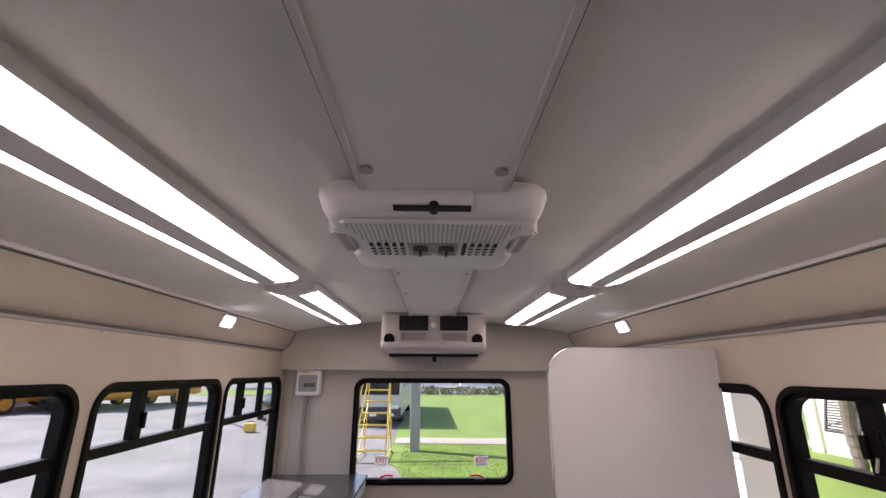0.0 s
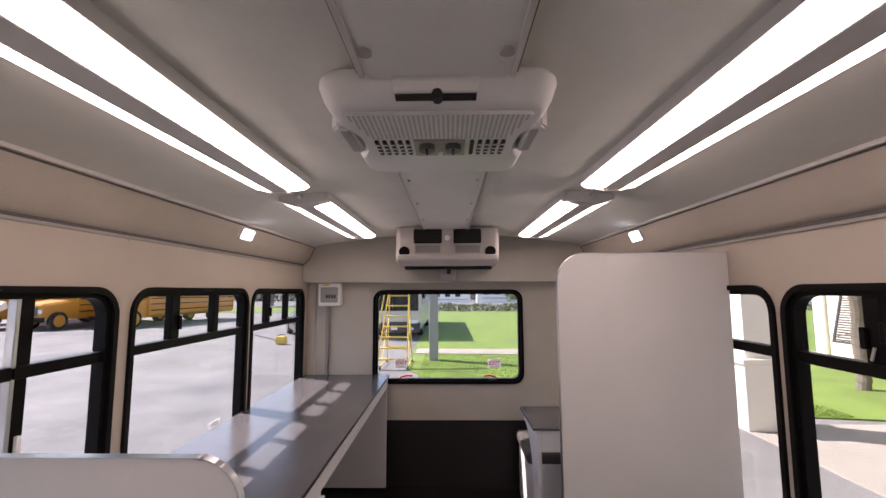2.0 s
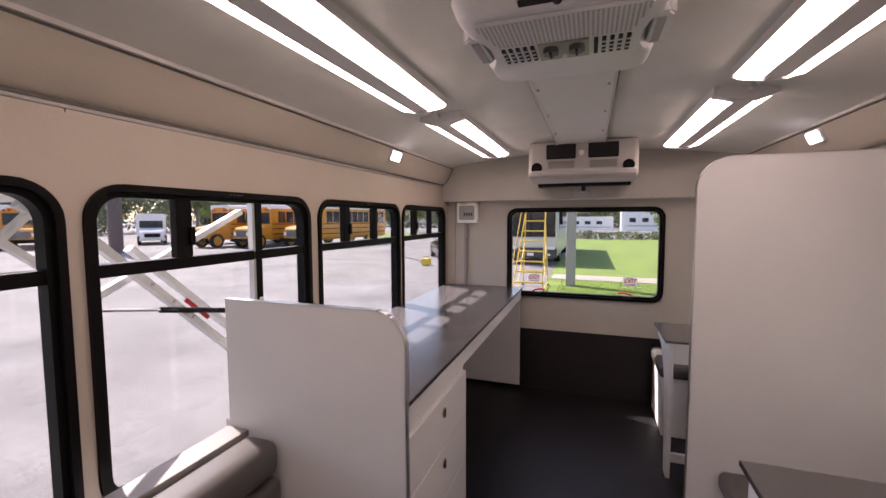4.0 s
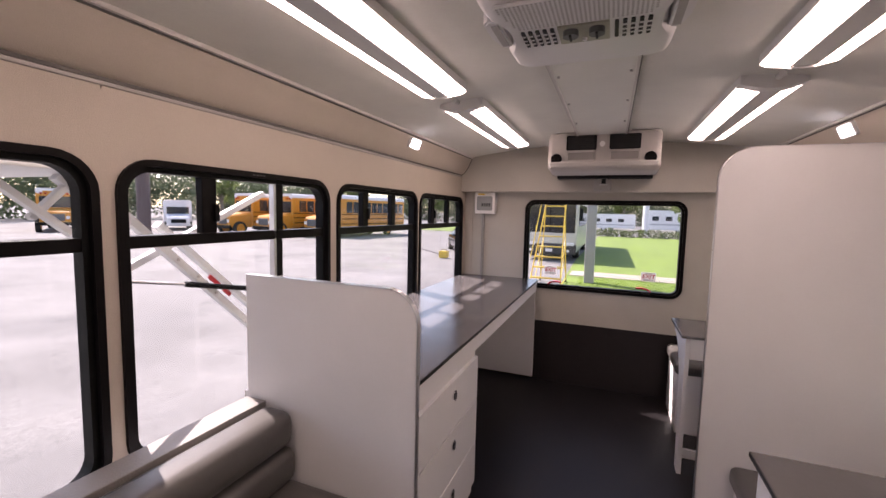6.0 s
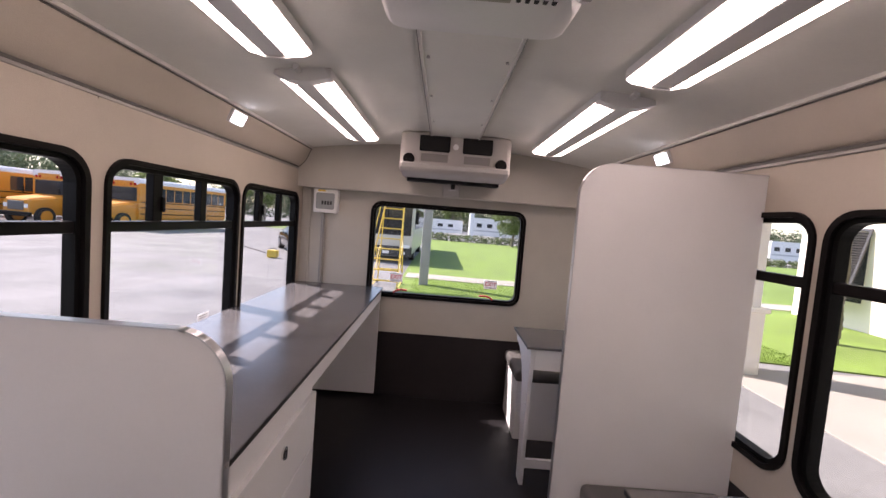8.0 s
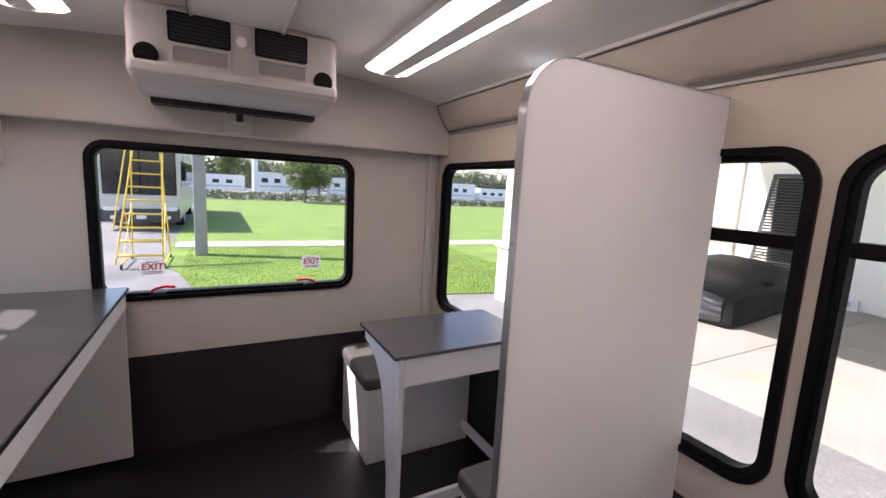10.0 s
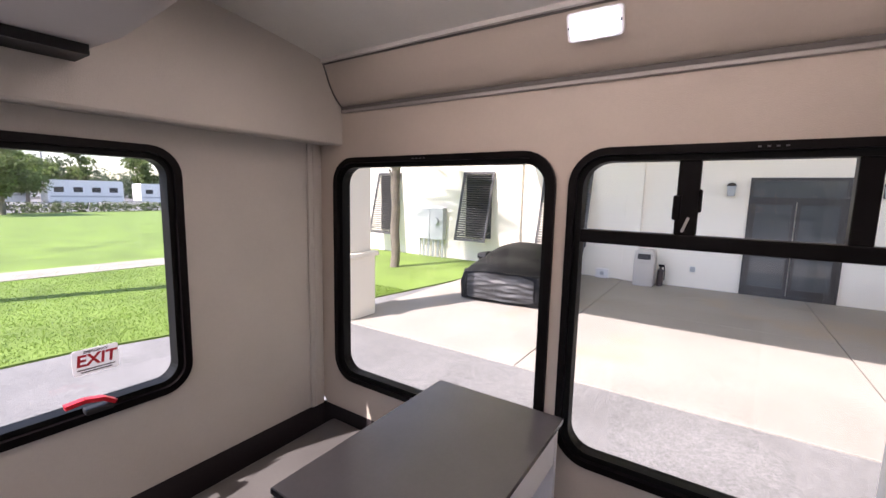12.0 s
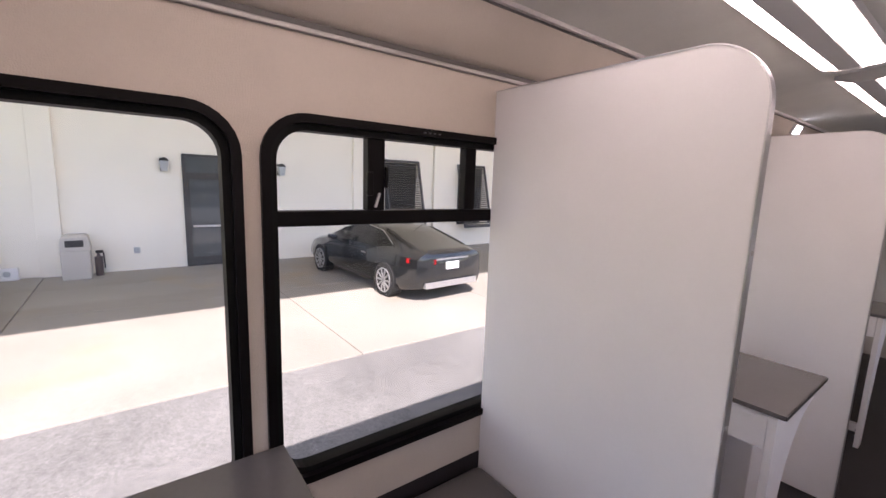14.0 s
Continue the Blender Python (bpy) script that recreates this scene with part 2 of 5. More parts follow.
def side_wall(name, s, wins):
    holes = [(a + 0.012, b - 0.012, ZB + 0.012, ZT - 0.012, 0.085) for a, b in wins]
    x0, x1 = s * W, s * (W + 0.055)
    bm = wall_with_holes("x", x0, x1, FRONT, REAR, 0.515, 1.75, holes)
    obj(name, bm, WALL, kind="structure", label="tan textured vinyl side wall with a row of windows", category="wall")
    obj("wall_skirt", box(min(x0, x1), max(x0, x1), FRONT, REAR, 0.0, 0.515), KICK, kind="structure",
        label="charcoal vinyl lower side wall below the windows", category="wall panel")
    prof = [(s * x, z) for x, z in COVE] + [(s * 1.06, 1.93), (s * 1.2, 1.93), (s * 1.2, 1.745)]
    obj("cove_panel", extrude_profile(prof, FRONT, BULK - 0.002), WALL, smooth=True, kind="structure",
        label="tan curved cove panel between side wall and ceiling", category="cove panel")
    k = 0.006 if s > 0 else 0.0
    bm = box(s * W - 0.010, s * W + 0.004, FRONT, BULK - 0.002, 1.726 - k, 1.738 - k, 0.003)
    obj("trim", bm, TRIMC, kind="structure", label="grey metal trim strip along the wall top", category="trim")
    # shadow above the trim, put in as a dark strip
    bm = box(s * W - 0.006, s * W + 0.004, FRONT, BULK - 0.002, 1.738 - k, 1.751 - k)
    obj("trim", bm, SEAM_SHADE, kind="structure", label="dark strip drawn as the shadow over the wall trim strip", category="trim")
    bm = bar((s * 1.048, FRONT, 1.889), (s * 1.048, BULK - 0.002, 1.889), 0.012, 0.014)
    obj("trim", bm, TRIML, kind="structure", label="pale trim strip along the ceiling edge", category="trim")
    bm = bar((s * 1.0595, FRONT, 1.8805), (s * 1.0595, BULK - 0.002, 1.8805), 0.008, 0.007)
    obj("trim", bm, SEAM_SHADE, kind="structure", label="dark seam under the ceiling edge trim", category="trim")


side_wall("wall_left", -1, LEFT_WIN)
side_wall("wall_right", 1, RIGHT_WIN)

RW = (-0.604, 0.606, 0.797, 1.543)
holes = [(RW[0] + 0.012, RW[1] - 0.012, RW[2] + 0.012, RW[3] - 0.012, 0.075)]
bm = wall_with_holes("y", REAR, REAR + 0.06, -W - 0.05, W + 0.05, 0.515, 1.75, holes)
obj("wall_rear", bm, REARW, kind="structure", label="grey-beige rear wall with the emergency exit window", category="wall")
obj("wall_skirt", box(-W, W, REAR, REAR + 0.06, 0, 0.515), KICK, kind="structure", label="charcoal vinyl lower rear wall", category="wall panel")
obj("wall_front", box(-1.3, 1.3, FRONT - 0.08, FRONT, 0, 2.05), REARW, kind="structure", label="plain beige front partition of the bus", category="wall")


def arch(x):
    return 1.893 + 0.085 * (1 - (x / 1.05) ** 2)


def arch_strip(x0, x1, y0, y1, drop, thick, n):
    xs = [x0 + (x1 - x0) * i / n for i in range(n + 1)]
    prof = [(x, arch(x) - drop) for x in xs] + [(x, arch(x) - drop + thick) for x in reversed(xs)]
    return extrude_profile(prof, y0, y1)


obj("ceiling", arch_strip(-1.06, 1.06, FRONT, REAR, 0, 0.05, 24), CEIL, smooth=True, kind="structure",
    label="grey fabric-covered gently arched bus ceiling", category="ceiling")
obj("roof", box(-1.26, 1.26, FRONT - 0.1, REAR + 0.12, 2.05, 2.12), PLASTIC, kind="structure", label="white outer roof of the bus", category="roof")
# bulkhead over the rear window
xs = [-x for x, z in COVE] + [-1.0 + 0.1 * i for i in range(21)] + [x for x, z in reversed(COVE)]
zt = [z for x, z in COVE] + [arch(-1.0 + 0.1 * i) for i in range(21)] + [z for x, z in reversed(COVE)]
bm = bmesh.new()
pts = [(x, z + 0.01) for x, z in zip(xs, zt)] + [(1.145, 1.607), (-1.145, 1.607)]
plate("y", BULK, REAR + 0.02, pts, bm=bm)
bulkhead = obj("bulkhead", bm, REARW, kind="structure", label="grey-beige bulkhead box over the rear window", category="bulkhead")
bm = cyl((-1.143, BULK + 0.0125, 1.611), (1.143, BULK + 0.0125, 1.611), 0.0125, 10)
obj("trim", bm, REARW, smooth=True, kind="structure", label="rounded lower lip of the rear bulkhead", category="trim")
for s in (-1, 1):
    post = tagged(obj("trim", box(min(s * (W - 0.012), s * (W - 0.075)), max(s * (W - 0.012), s * (W - 0.075)), REAR - 0.014, REAR, 0.515, 1.612, 0.005), REARW, kind="structure"),
                  "grey-beige corner trim post at the rear", "trim", kind="structure")
    part("rib", box(min(s * (W - 0.030), s * (W - 0.056)), max(s * (W - 0.030), s * (W - 0.056)), REAR - 0.019, REAR - 0.013, 0.52, 1.607, 0.003), REARW, post)
    for z in (0.62, 1.05, 1.52):
        part("screw", cyl((s * (W - 0.020), REAR - 0.019, z), (s * (W - 0.020), REAR - 0.0135, z), 0.0045, 10), GREYPL, post)
    # dark bead where the cove panel meets the bulkhead
    bm = bmesh.new()
    line = [(s * x, z) for x, z in [(x - 0.004, z) for x, z in COVE]]
    for (xa, za), (xb, zb) in zip(line, line[1:]):
        cyl((xa, BULK - 0.001, za), (xb, BULK - 0.001, zb), 0.0028, 8, bm=bm)
    obj("trim", bm, SEAM_SHADE, smooth=True, kind="structure", label="dark bead between cove panel and bulkhead", category="trim")


# ---- windows ----
def frame_ring(axis, d0, d1, a, b, c, d, r, w):
    return plate(axis, d0, d1, round_rect(a, b, c, d, r), round_rect(a + w, b - w, c + w, d - w, max(0.02, r - w)))


def side_window(name, s, y0, y1, bars, split, mull):
    x_in, x_out = s * (W - 0.012), s * (W + 0.05)
    e = thing(name, "black-framed bus side window with %s" % ("sliding upper panes" if bars else "one fixed pane"), "window", kind="structure")
    part("window_frame", frame_ring("x", x_in, x_out, y0, y1, ZB, ZT, 0.10, 0.020), BLACK, e)
    part("window_frame", frame_ring("x", s * (W + 0.004), s * (W + 0.045), y0 + 0.016, y1 - 0.016, ZB + 0.016, ZT - 0.016, 0.088, 0.020), RUBBER, e, "black rubber inner seal")
    gx = s * (W + 0.028)
    a, b, c, d = y0 + 0.03, y1 - 0.03, ZB + 0.03, ZT - 0.03
    zb = 1.318
    if bars:
        part("glazing_bar", box(min(gx - 0.02, gx + 0.02), max(gx - 0.02, gx + 0.02), a, b, zb - 0.018, zb + 0.018, 0.003), BLACK, e)
        for m, w in mull:
            part("mullion", box(gx - 0.016, gx + 0.016, m - w / 2, m + w / 2, zb + 0.018, ZT - 0.034, 0.003), BLACK, e)
        m0 = mull[0][0] if s < 0 else mull[1][0]
        part("latch", box(gx - s * 0.021 - 0.006, gx - s * 0.021 + 0.006, m0 + 0.012, m0 + 0.030, zb + 0.055, zb + 0.115, 0.003), BLACK, e)
        if s > 0:
            part("latch", box(gx - 0.024, gx - 0.014, m0 - 0.031, m0 - 0.022, zb + 0.075, zb + 0.130, 0.003), BLACK, e, "black sash latch grip")
            part("latch_lever", bar((gx - 0.021, m0 + 0.006, zb + 0.026), (gx - 0.021, m0 - 0.006, zb + 0.062), 0.005, 0.006), GREYPL, e, "thin grey latch lever")
        if split:
            part("mullion", box(gx - 0.014, gx + 0.014, mull[1][0] - 0.020, mull[1][0] + 0.020, c, zb - 0.018, 0.003), BLACK, e)
            part("mullion", box(gx - 0.006, gx + 0.020, mull[1][0] - 0.032, mull[1][0] - 0.020, c, ZT - 0.034, 0.002), ALU, e, "bare aluminium mullion edge")
            part("latch", box(gx + 0.015, gx + 0.028, mull[1][0] - 0.006, mull[1][0] + 0.006, 1.09, 1.15, 0.003), PLASTIC, e, "white latch tab")
        panes = [round_rect(a, b, zb + 0.01, d, 0.06), round_rect(a, b, c, zb - 0.01, 0.06)]
    else:
        panes = [round_rect(a, b, c, d, 0.065)]
    for p in panes:
        g = part("pane", plate("x", gx - 0.002, gx + 0.002, p), PANE, e)
        g.visible_shadow = False
    # dots of the moulded maker's mark on the top rail
    for i in range(4):
        part("rivet", box(x_in - s * 0.003 - 0.002, x_in - s * 0.003 + 0.002, (y0 + y1) / 2 + i * 0.016, (y0 + y1) / 2 + 0.006 + i * 0.016, ZT - 0.013, ZT - 0.010), MARK, e)


n = 0
for i, (a, b) in enumerate(LEFT_WIN):
    n += 1
    side_window("window_%d" % n, -1, a, b, True, i == 3, [(b - 0.613, 0.054), (b - 0.300, 0.045)])
for i, (a, b) in enumerate(RIGHT_WIN):
    n += 1
    side_window("window_%d" % n, 1, a, b, i != 5, False, [(b - 0.600, 0.040), (b - 0.285, 0.048)])
rear_win = thing("window_13", "black-framed emergency exit window in the rear wall", "window", kind="structure")
part("window_frame", frame_ring("y", REAR - 0.016, REAR + 0.05, *RW, 0.085, 0.022), BLACK, rear_win)
part("window_frame", frame_ring("y", REAR - 0.002, REAR + 0.045, RW[0] + 0.018, RW[1] - 0.018, RW[2] + 0.018, RW[3] - 0.018, 0.07, 0.020), RUBBER, rear_win, "black stepped rubber seal")
g = part("pane", plate("y", REAR + 0.026, REAR + 0.030, round_rect(RW[0] + 0.035, RW[1] - 0.035, RW[2] + 0.035, RW[3] - 0.035, 0.05)), PANE, rear_win)
g.visible_shadow = False
for i in range(4):
    part("rivet", box(-0.06 + 0.02 * i, -0.053 + 0.02 * i, REAR - 0.0185, REAR - 0.015, 1.531, 1.534), MARK, rear_win)


def lettering(text, size, m, material, parent, name="lettering"):
    cu = bpy.data.curves.new(name, "FONT")
    cu.body, cu.size, cu.align_x, cu.align_y, cu.extrude, cu.shear = text, size, "CENTER", "CENTER", 0.0006, 0.12
    cu.offset = size * 0.025
    tmp = new(name, cu)
    dg = bpy.context.evaluated_depsgraph_get()
    me = bpy.data.meshes.new_from_object(tmp.evaluated_get(dg))
    bpy.data.objects.remove(tmp)
    me.materials.clear()
    me.materials.append(material)
    ob = new(name, me)
    ob.parent = parent
    ob.matrix_basis = m
    return ob


def exit_sticker(x0, x1, z0, z1):
    y = REAR + 0.022
    e = thing("exit_sticker", "white exit sticker with red letters on the rear window", "sticker", group="exit stickers")
    part("sheet", plate("y", y, y + 0.0015, round_rect(x0, x1, z0, z1, 0.006, 3)), STICKER, e)
    cx, cz = (x0 + x1) / 2, (z0 + z1) / 2
    lettering("EXIT", 0.044, pose(cx, y - 0.002, cz + 0.003, 90, 0, 0), RED, e)
    lettering("EMERGENCY", 0.0095, pose(cx, y - 0.002, cz + 0.027, 90, 0, 0), SEAM_SHADE, e)
    for k, w in ((-0.021, 0.085), (-0.028, 0.07)):
        part("print_line", box(cx - w / 2, cx + w / 2, y - 0.001, y, cz + k - 0.0016, cz + k + 0.0016), SEAM_SHADE, e)


exit_sticker(0.322, 0.425, 0.916, 0.986)
exit_sticker(-0.427, -0.326, 0.917, 0.987)
for cx, s in ((-0.35, 1), (0.355, -1)):
    e = thing("window_release_handle", "red emergency release handle at the rear window foot", "handle", group="release handles")
    bm = bmesh.new()
    pts = [(-0.07, 0.022), (-0.03, 0.026), (0.01, 0.018), (0.035, 0.0)]
    for (u, w), (u2, w2) in zip(pts, pts[1:]):
        bar((cx + s * -u, REAR - 0.035, 0.842 + w), (cx + s * -u2, REAR - 0.035, 0.842 + w2), 0.02, 0.011, bm=bm)
    part("lever", bm, RED, e)
    part("bracket", box(cx - 0.03, cx + 0.03, REAR - 0.045, REAR - 0.012, 0.826, 0.842, 0.004), DARK, e)


# ---- ceiling fixtures ----
def strip_lamp(s, y0, y1):
    e = thing("ceiling_strip_lamp", "twin LED strip lamp with grey spine on the ceiling", "ceiling lamp", group="strip lamps")
    a, b, c, d = 0.507, 0.584, 0.656, 0.712
    z = 1.916
    part("housing", extrude_profile([(s * (a + 0.03), 1.968), (s * (a - 0.002), 1.962), (s * (a - 0.002), z + 0.013), (s * (a + 0.004), z + 0.012), (s * (a + 0.022), z + 0.012), (s * b, z + 0.002), (s * c, z + 0.002), (s * (d - 0.012), z + 0.010), (s * (d + 0.002), z + 0.006), (s * (d + 0.002), 1.945), (s * (d - 0.03), 1.955)], y0, y1), LAMPBODY, e)
    part("spine", box(min(s * b, s * c), max(s * b, s * c), y0 + 0.01, y1 - 0.01, z - 0.009, z + 0.004, 0.004), LAMPBODY, e)
    inner = [(s * (a + 0.001), z + 0.011), (s * (a + 0.004), z + 0.004), (s * (a + 0.014), z - 0.002), (s * (a + 0.036), z - 0.006), (s * (b - 0.001), z - 0.008), (s * (b - 0.001), z + 0.0015), (s * (a + 0.022), z + 0.011)]
    outer = [(s * d, z + 0.005), (s * (d - 0.010), z - 0.002), (s * (c + 0.001), z - 0.008), (s * (c + 0.001), z + 0.0015), (s * (d - 0.012), z + 0.005)]
    for lens in (inner, outer):
        part("lens", extrude_profile(lens, y0 + 0.045, y1 - 0.006), LED, e, "glowing warm white diffuser")
    for yy, w in ((y0, 0.055), (y1, 0.008)):
        cap = [(s * (a + 0.03), 1.965), (s * (a - 0.004), z + 0.006), (s * (b + 0.003), z - 0.014), (s * (c - 0.003), z - 0.014), (s * (d + 0.004), z + 0.004), (s * (d - 0.03), 1.95)]
        part("end_cap", extrude_profile(cap, min(yy - 0.006, yy - 0.006 + w), max(yy - 0.006, yy - 0.006 + w)), PLASTIC, e)
    part("connector", cyl((s * 0.62, y0 - 0.05, 1.94), (s * 0.62, y0, 1.94), 0.012, 12), LAMPBODY, e)


for s in (-1, 1):
    for y0, y1 in ((1.875, 3.066), (0.43, 1.658), (-1.02, 0.22)):
        strip_lamp(s, y0, y1)


def dome_lamp(s, y, x=1.066, z=1.838):
    e = thing("dome_lamp", "small rectangular white LED dome lamp on the cove panel", "lamp", group="dome lamps")
    m = pose(s * x, y, z, 0, s * 66, 0)
    bm = plate("z", -0.006, 0.014, round_rect(-0.033, 0.033, -0.066, 0.066, 0.010, 4))
    ob = part("bezel", bm, PLASTIC, e)
    ob.matrix_basis = m
    bm = plate("z", -0.010, -0.004, round_rect(-0.026, 0.026, -0.056, 0.056, 0.006, 4))
    ob = part("lens", bm, DOME, e, "bright cool white lens")
    ob.matrix_basis = m
    for dy in (-0.061, 0.061):
        ob = part("screw", cyl((0, dy, -0.009), (0, dy, -0.005), 0.003, 8), CHROME, e)
        ob.matrix_basis = m


dome_lamp(1, 2.47)
dome_lamp(-1, 2.325)
dome_lamp(1, -0.757)

CX = -0.004
for y0, y1, ys, z, x0, x1 in ((FRONT + 0.02, 0.880, (0.775,), 1.929, -0.137, 0.129), (1.25, 2.98, (1.38, 1.66, 2.08, 2.53), 1.950, -0.150, 0.138)):
    e = thing("ceiling_panel", "grey removable ceiling panel screwed along the centre line", "ceiling panel", group="ceiling panels")
    out = round_rect(x0, x1, y0, y1, 0.03, 5)
    part("sheet", plate("z", z, z + 0.065, out, bevel=0.004), PANELC, e)
    for s, x in ((-1, x0), (1, x1)):
        # pale strip for the edge's highlight, dark strip beside it for its shadow
        part("edge_strip", bar((x + s * 0.004, y0 + 0.03, z + 0.003), (x + s * 0.004, y1 - 0.03, z + 0.003), 0.010, 0.020), TRIML, e)
        part("shade_line", bar((x + s * 0.0115, y0 + 0.03, z + 0.012), (x + s * 0.0115, y1 - 0.03, z + 0.012), 0.005, 0.020), SEAM_SHADE, e)
        for y in ys:
            r = 0.0125 if y0 < 0 else 0.006
            k = part("screw", cyl((x - s * 0.016, y, z - 0.006), (x - s * 0.016, y, z + 0.002), r, 16, r * 0.8), GREYPL, e, smooth=True)

# roof air conditioner
ac = thing("roof_air_conditioner", "white ceiling air conditioner with grille, slots and two knobs", "air conditioner")
ACZ = 1.884


def ac_ring(z, grow, y0, y1, waist):
    """One level of the shroud: rounded corners, with the sides drawn in where the louvers sit."""
    out = []
    for u, v in round_rect(-0.229 - grow, 0.227 + grow, y0, y1, 0.045, 6):
        out.append((u, v))
    ring = []
    for i, (u, v) in enumerate(out):
        ring.append((u, v))
        nu, nv = out[(i + 1) % len(out)]
        if abs(nv - v) > 0.15:
            for k in range(1, 12):
                t = k / 12
                vv = v + (nv - v) * t
                dip = waist * math.exp(-((vv - 1.09) / 0.085) ** 4)
                ring.append((u + (nu - u) * t - math.copysign(dip, u), vv))
    return [(CX + u * (1 - 0.10 * max(0, v - 0.9)), v, z) for u, v in ring]


levels = [(1.985, -0.020, 0.935, 1.335, 0.0), (1.955, -0.004, 0.876, 1.352, 0.012), (1.943, 0.004, 0.868, 1.358, 0.022), (1.930, 0.004, 0.866, 1.360, 0.030),
          (1.906, -0.004, 0.872, 1.352, 0.034), (1.892, -0.012, 0.879, 1.344, 0.032), (1.885, -0.022, 0.890, 1.330, 0.026)]
shroud_rings = [ac_ring(*lv) for lv in levels]
bm = bmesh.new()
loops = [[bm.verts.new(p) for p in ring] for ring in shroud_rings]
for p, q in zip(loops, loops[1:]):
    for i in range(len(p)):
        bm.faces.new((p[i], p[(i + 1) % len(p)], q[(i + 1) % len(p)], q[i]))
bm.faces.new(loops[-1])
bm.faces.new(loops[0])
part("shroud", bm, PLASTIC, ac, smooth=True)
grille = part("grille", plate("z", ACZ - 0.008, ACZ, [(CX - 0.180, 0.902), (CX + 0.178, 0.902), (CX + 0.188, 0.914), (CX + 0.160, 1.030), (CX + 0.148, 1.040), (CX - 0.150, 1.040), (CX - 0.162, 1.030), (CX - 0.190, 0.914)], bevel=0.003), PLASTIC, ac)
bm = bmesh.new()
for i in range(37):
    for j in range(13):
        u = -0.176 + 0.352 * i / 36
        v = 0.912 + 0.0098 * j
        if abs(u) < 0.180 - 0.24 * max(0, v - 0.92):
            cyl((CX + u, v, ACZ - 0.0088), (CX + u, v, ACZ - 0.0070), 0.0030, 6, bm=bm)
tagged(part("perforation", bm, GREYPL, grille), kind="stuff")
for s in (-1, 1):
    for i in range(5):
        u = CX + s * (0.0755 + 0.0182 * i)
        slot = part("slot", plate("z", ACZ - 0.002, ACZ + 0.002, round_rect(u - 0.0048, u + 0.0048, 1.066, 1.164, 0.004, 3)), DARK, ac)
        if s < 0 or i:
            for v in (1.092, 1.118, 1.142):
                part("vane", box(u - 0.0046, u + 0.0046, v - 0.003, v + 0.003, ACZ - 0.0035, ACZ - 0.001), PLASTIC, slot)
    bm = plate("z", ACZ + 0.004, ACZ + 0.050, [(CX + s * 0.196, 1.000), (CX + s * 0.222, 0.994), (CX + s * 0.236, 1.012), (CX + s * 0.238, 1.075), (CX + s * 0.230, 1.090), (CX + s * 0.226, 1.150), (CX + s * 0.212, 1.166), (CX + s * 0.192, 1.160)], bevel=0.005)
    lv = part("louver", bm, PLASTIC, ac)
    part("louver_gap", box(min(CX + s * 0.200, CX + s * 0.218), max(CX + s * 0.200, CX + s * 0.218), 1.016, 1.145, ACZ + 0.0015, ACZ + 0.006), GREYPL, lv)
part("control_plate", box(CX - 0.062, CX + 0.060, 1.060, 1.166, ACZ - 0.004, ACZ + 0.002, 0.002), mat("pale_beige_plate", (0.42, 0.42, 0.33), 0.5), ac, "pale beige control plate")
KNOB = mat("dark_grey_knob", (0.12, 0.125, 0.12), 0.4)
for u in (-0.035, 0.027):
    k = part("knob", cyl((u, 1.090, ACZ - 0.018), (u, 1.090, ACZ - 0.004), 0.019, 20), KNOB, ac, "dark grey round knob", smooth=True)
    part("pointer", box(u - 0.003, u + 0.003, 1.074, 1.108, ACZ - 0.0225, ACZ - 0.0165, 0.001), DARK, k)
part("button", cyl((CX, 1.140, ACZ - 0.010), (CX, 1.140, ACZ - 0.003), 0.006, 12), PLASTIC, ac)
hatch = part("hatch", box(CX - 0.083, CX + 0.076, 0.856, 0.895, 1.897, 1.934, 0.004), PLASTIC, ac)
part("slit", box(CX - 0.078, CX + 0.072, 0.860, 0.884, 1.8915, 1.8975), DARK, hatch, "dark slit under the hatch")
part("finger_notch", cyl((CX, 0.8555, 1.895), (CX, 0.880, 1.895), 0.010, 16), DARK, hatch)

# rear evaporator
# casing plastic darkened in colour to show the shade inside the recesses
RECESS_SHADE = mat("taupe_recess_shade", (0.27, 0.25, 0.24), 0.5, spread=0.08)
ev = thing("rear_evaporator", "grey plastic rear evaporator unit with black air vents", "air conditioner")
EX0, EX1, EY = -0.345, 0.352, 2.921
prof = [(BULK + 0.002, 1.990), (2.950, 1.980), (2.924, 1.958), (EY, 1.790), (2.908, 1.776), (2.898, 1.758), (2.902, 1.735), (2.925, 1.720), (2.98, 1.714), (3.20, 1.716), (3.38, 1.724), (BULK + 0.002, 1.726)]
bm = bmesh.new()
n_prof = len(prof)
cols = []
for x, k in ((EX0, 0.034), (EX0 + 0.010, 0.012), (EX0 + 0.034, 0.0), (EX1 - 0.034, 0.0), (EX1 - 0.010, 0.012), (EX1, 0.034)):
    cols.append([bm.verts.new((x, y + (k if y < 3.1 else 0), z - (k * 0.6 if z > 1.93 else -k * 0.6 if z < 1.74 and y < 3.1 else 0))) for y, z in prof])
for a, b in zip(cols, cols[1:]):
    for i in range(n_prof):
        bm.faces.new((a[i], a[(i + 1) % n_prof], b[(i + 1) % n_prof], b[i]))
bm.faces.new(cols[0])
bm.faces.new(cols[-1])
part("casing", bm, EVAP, ev, smooth=True)
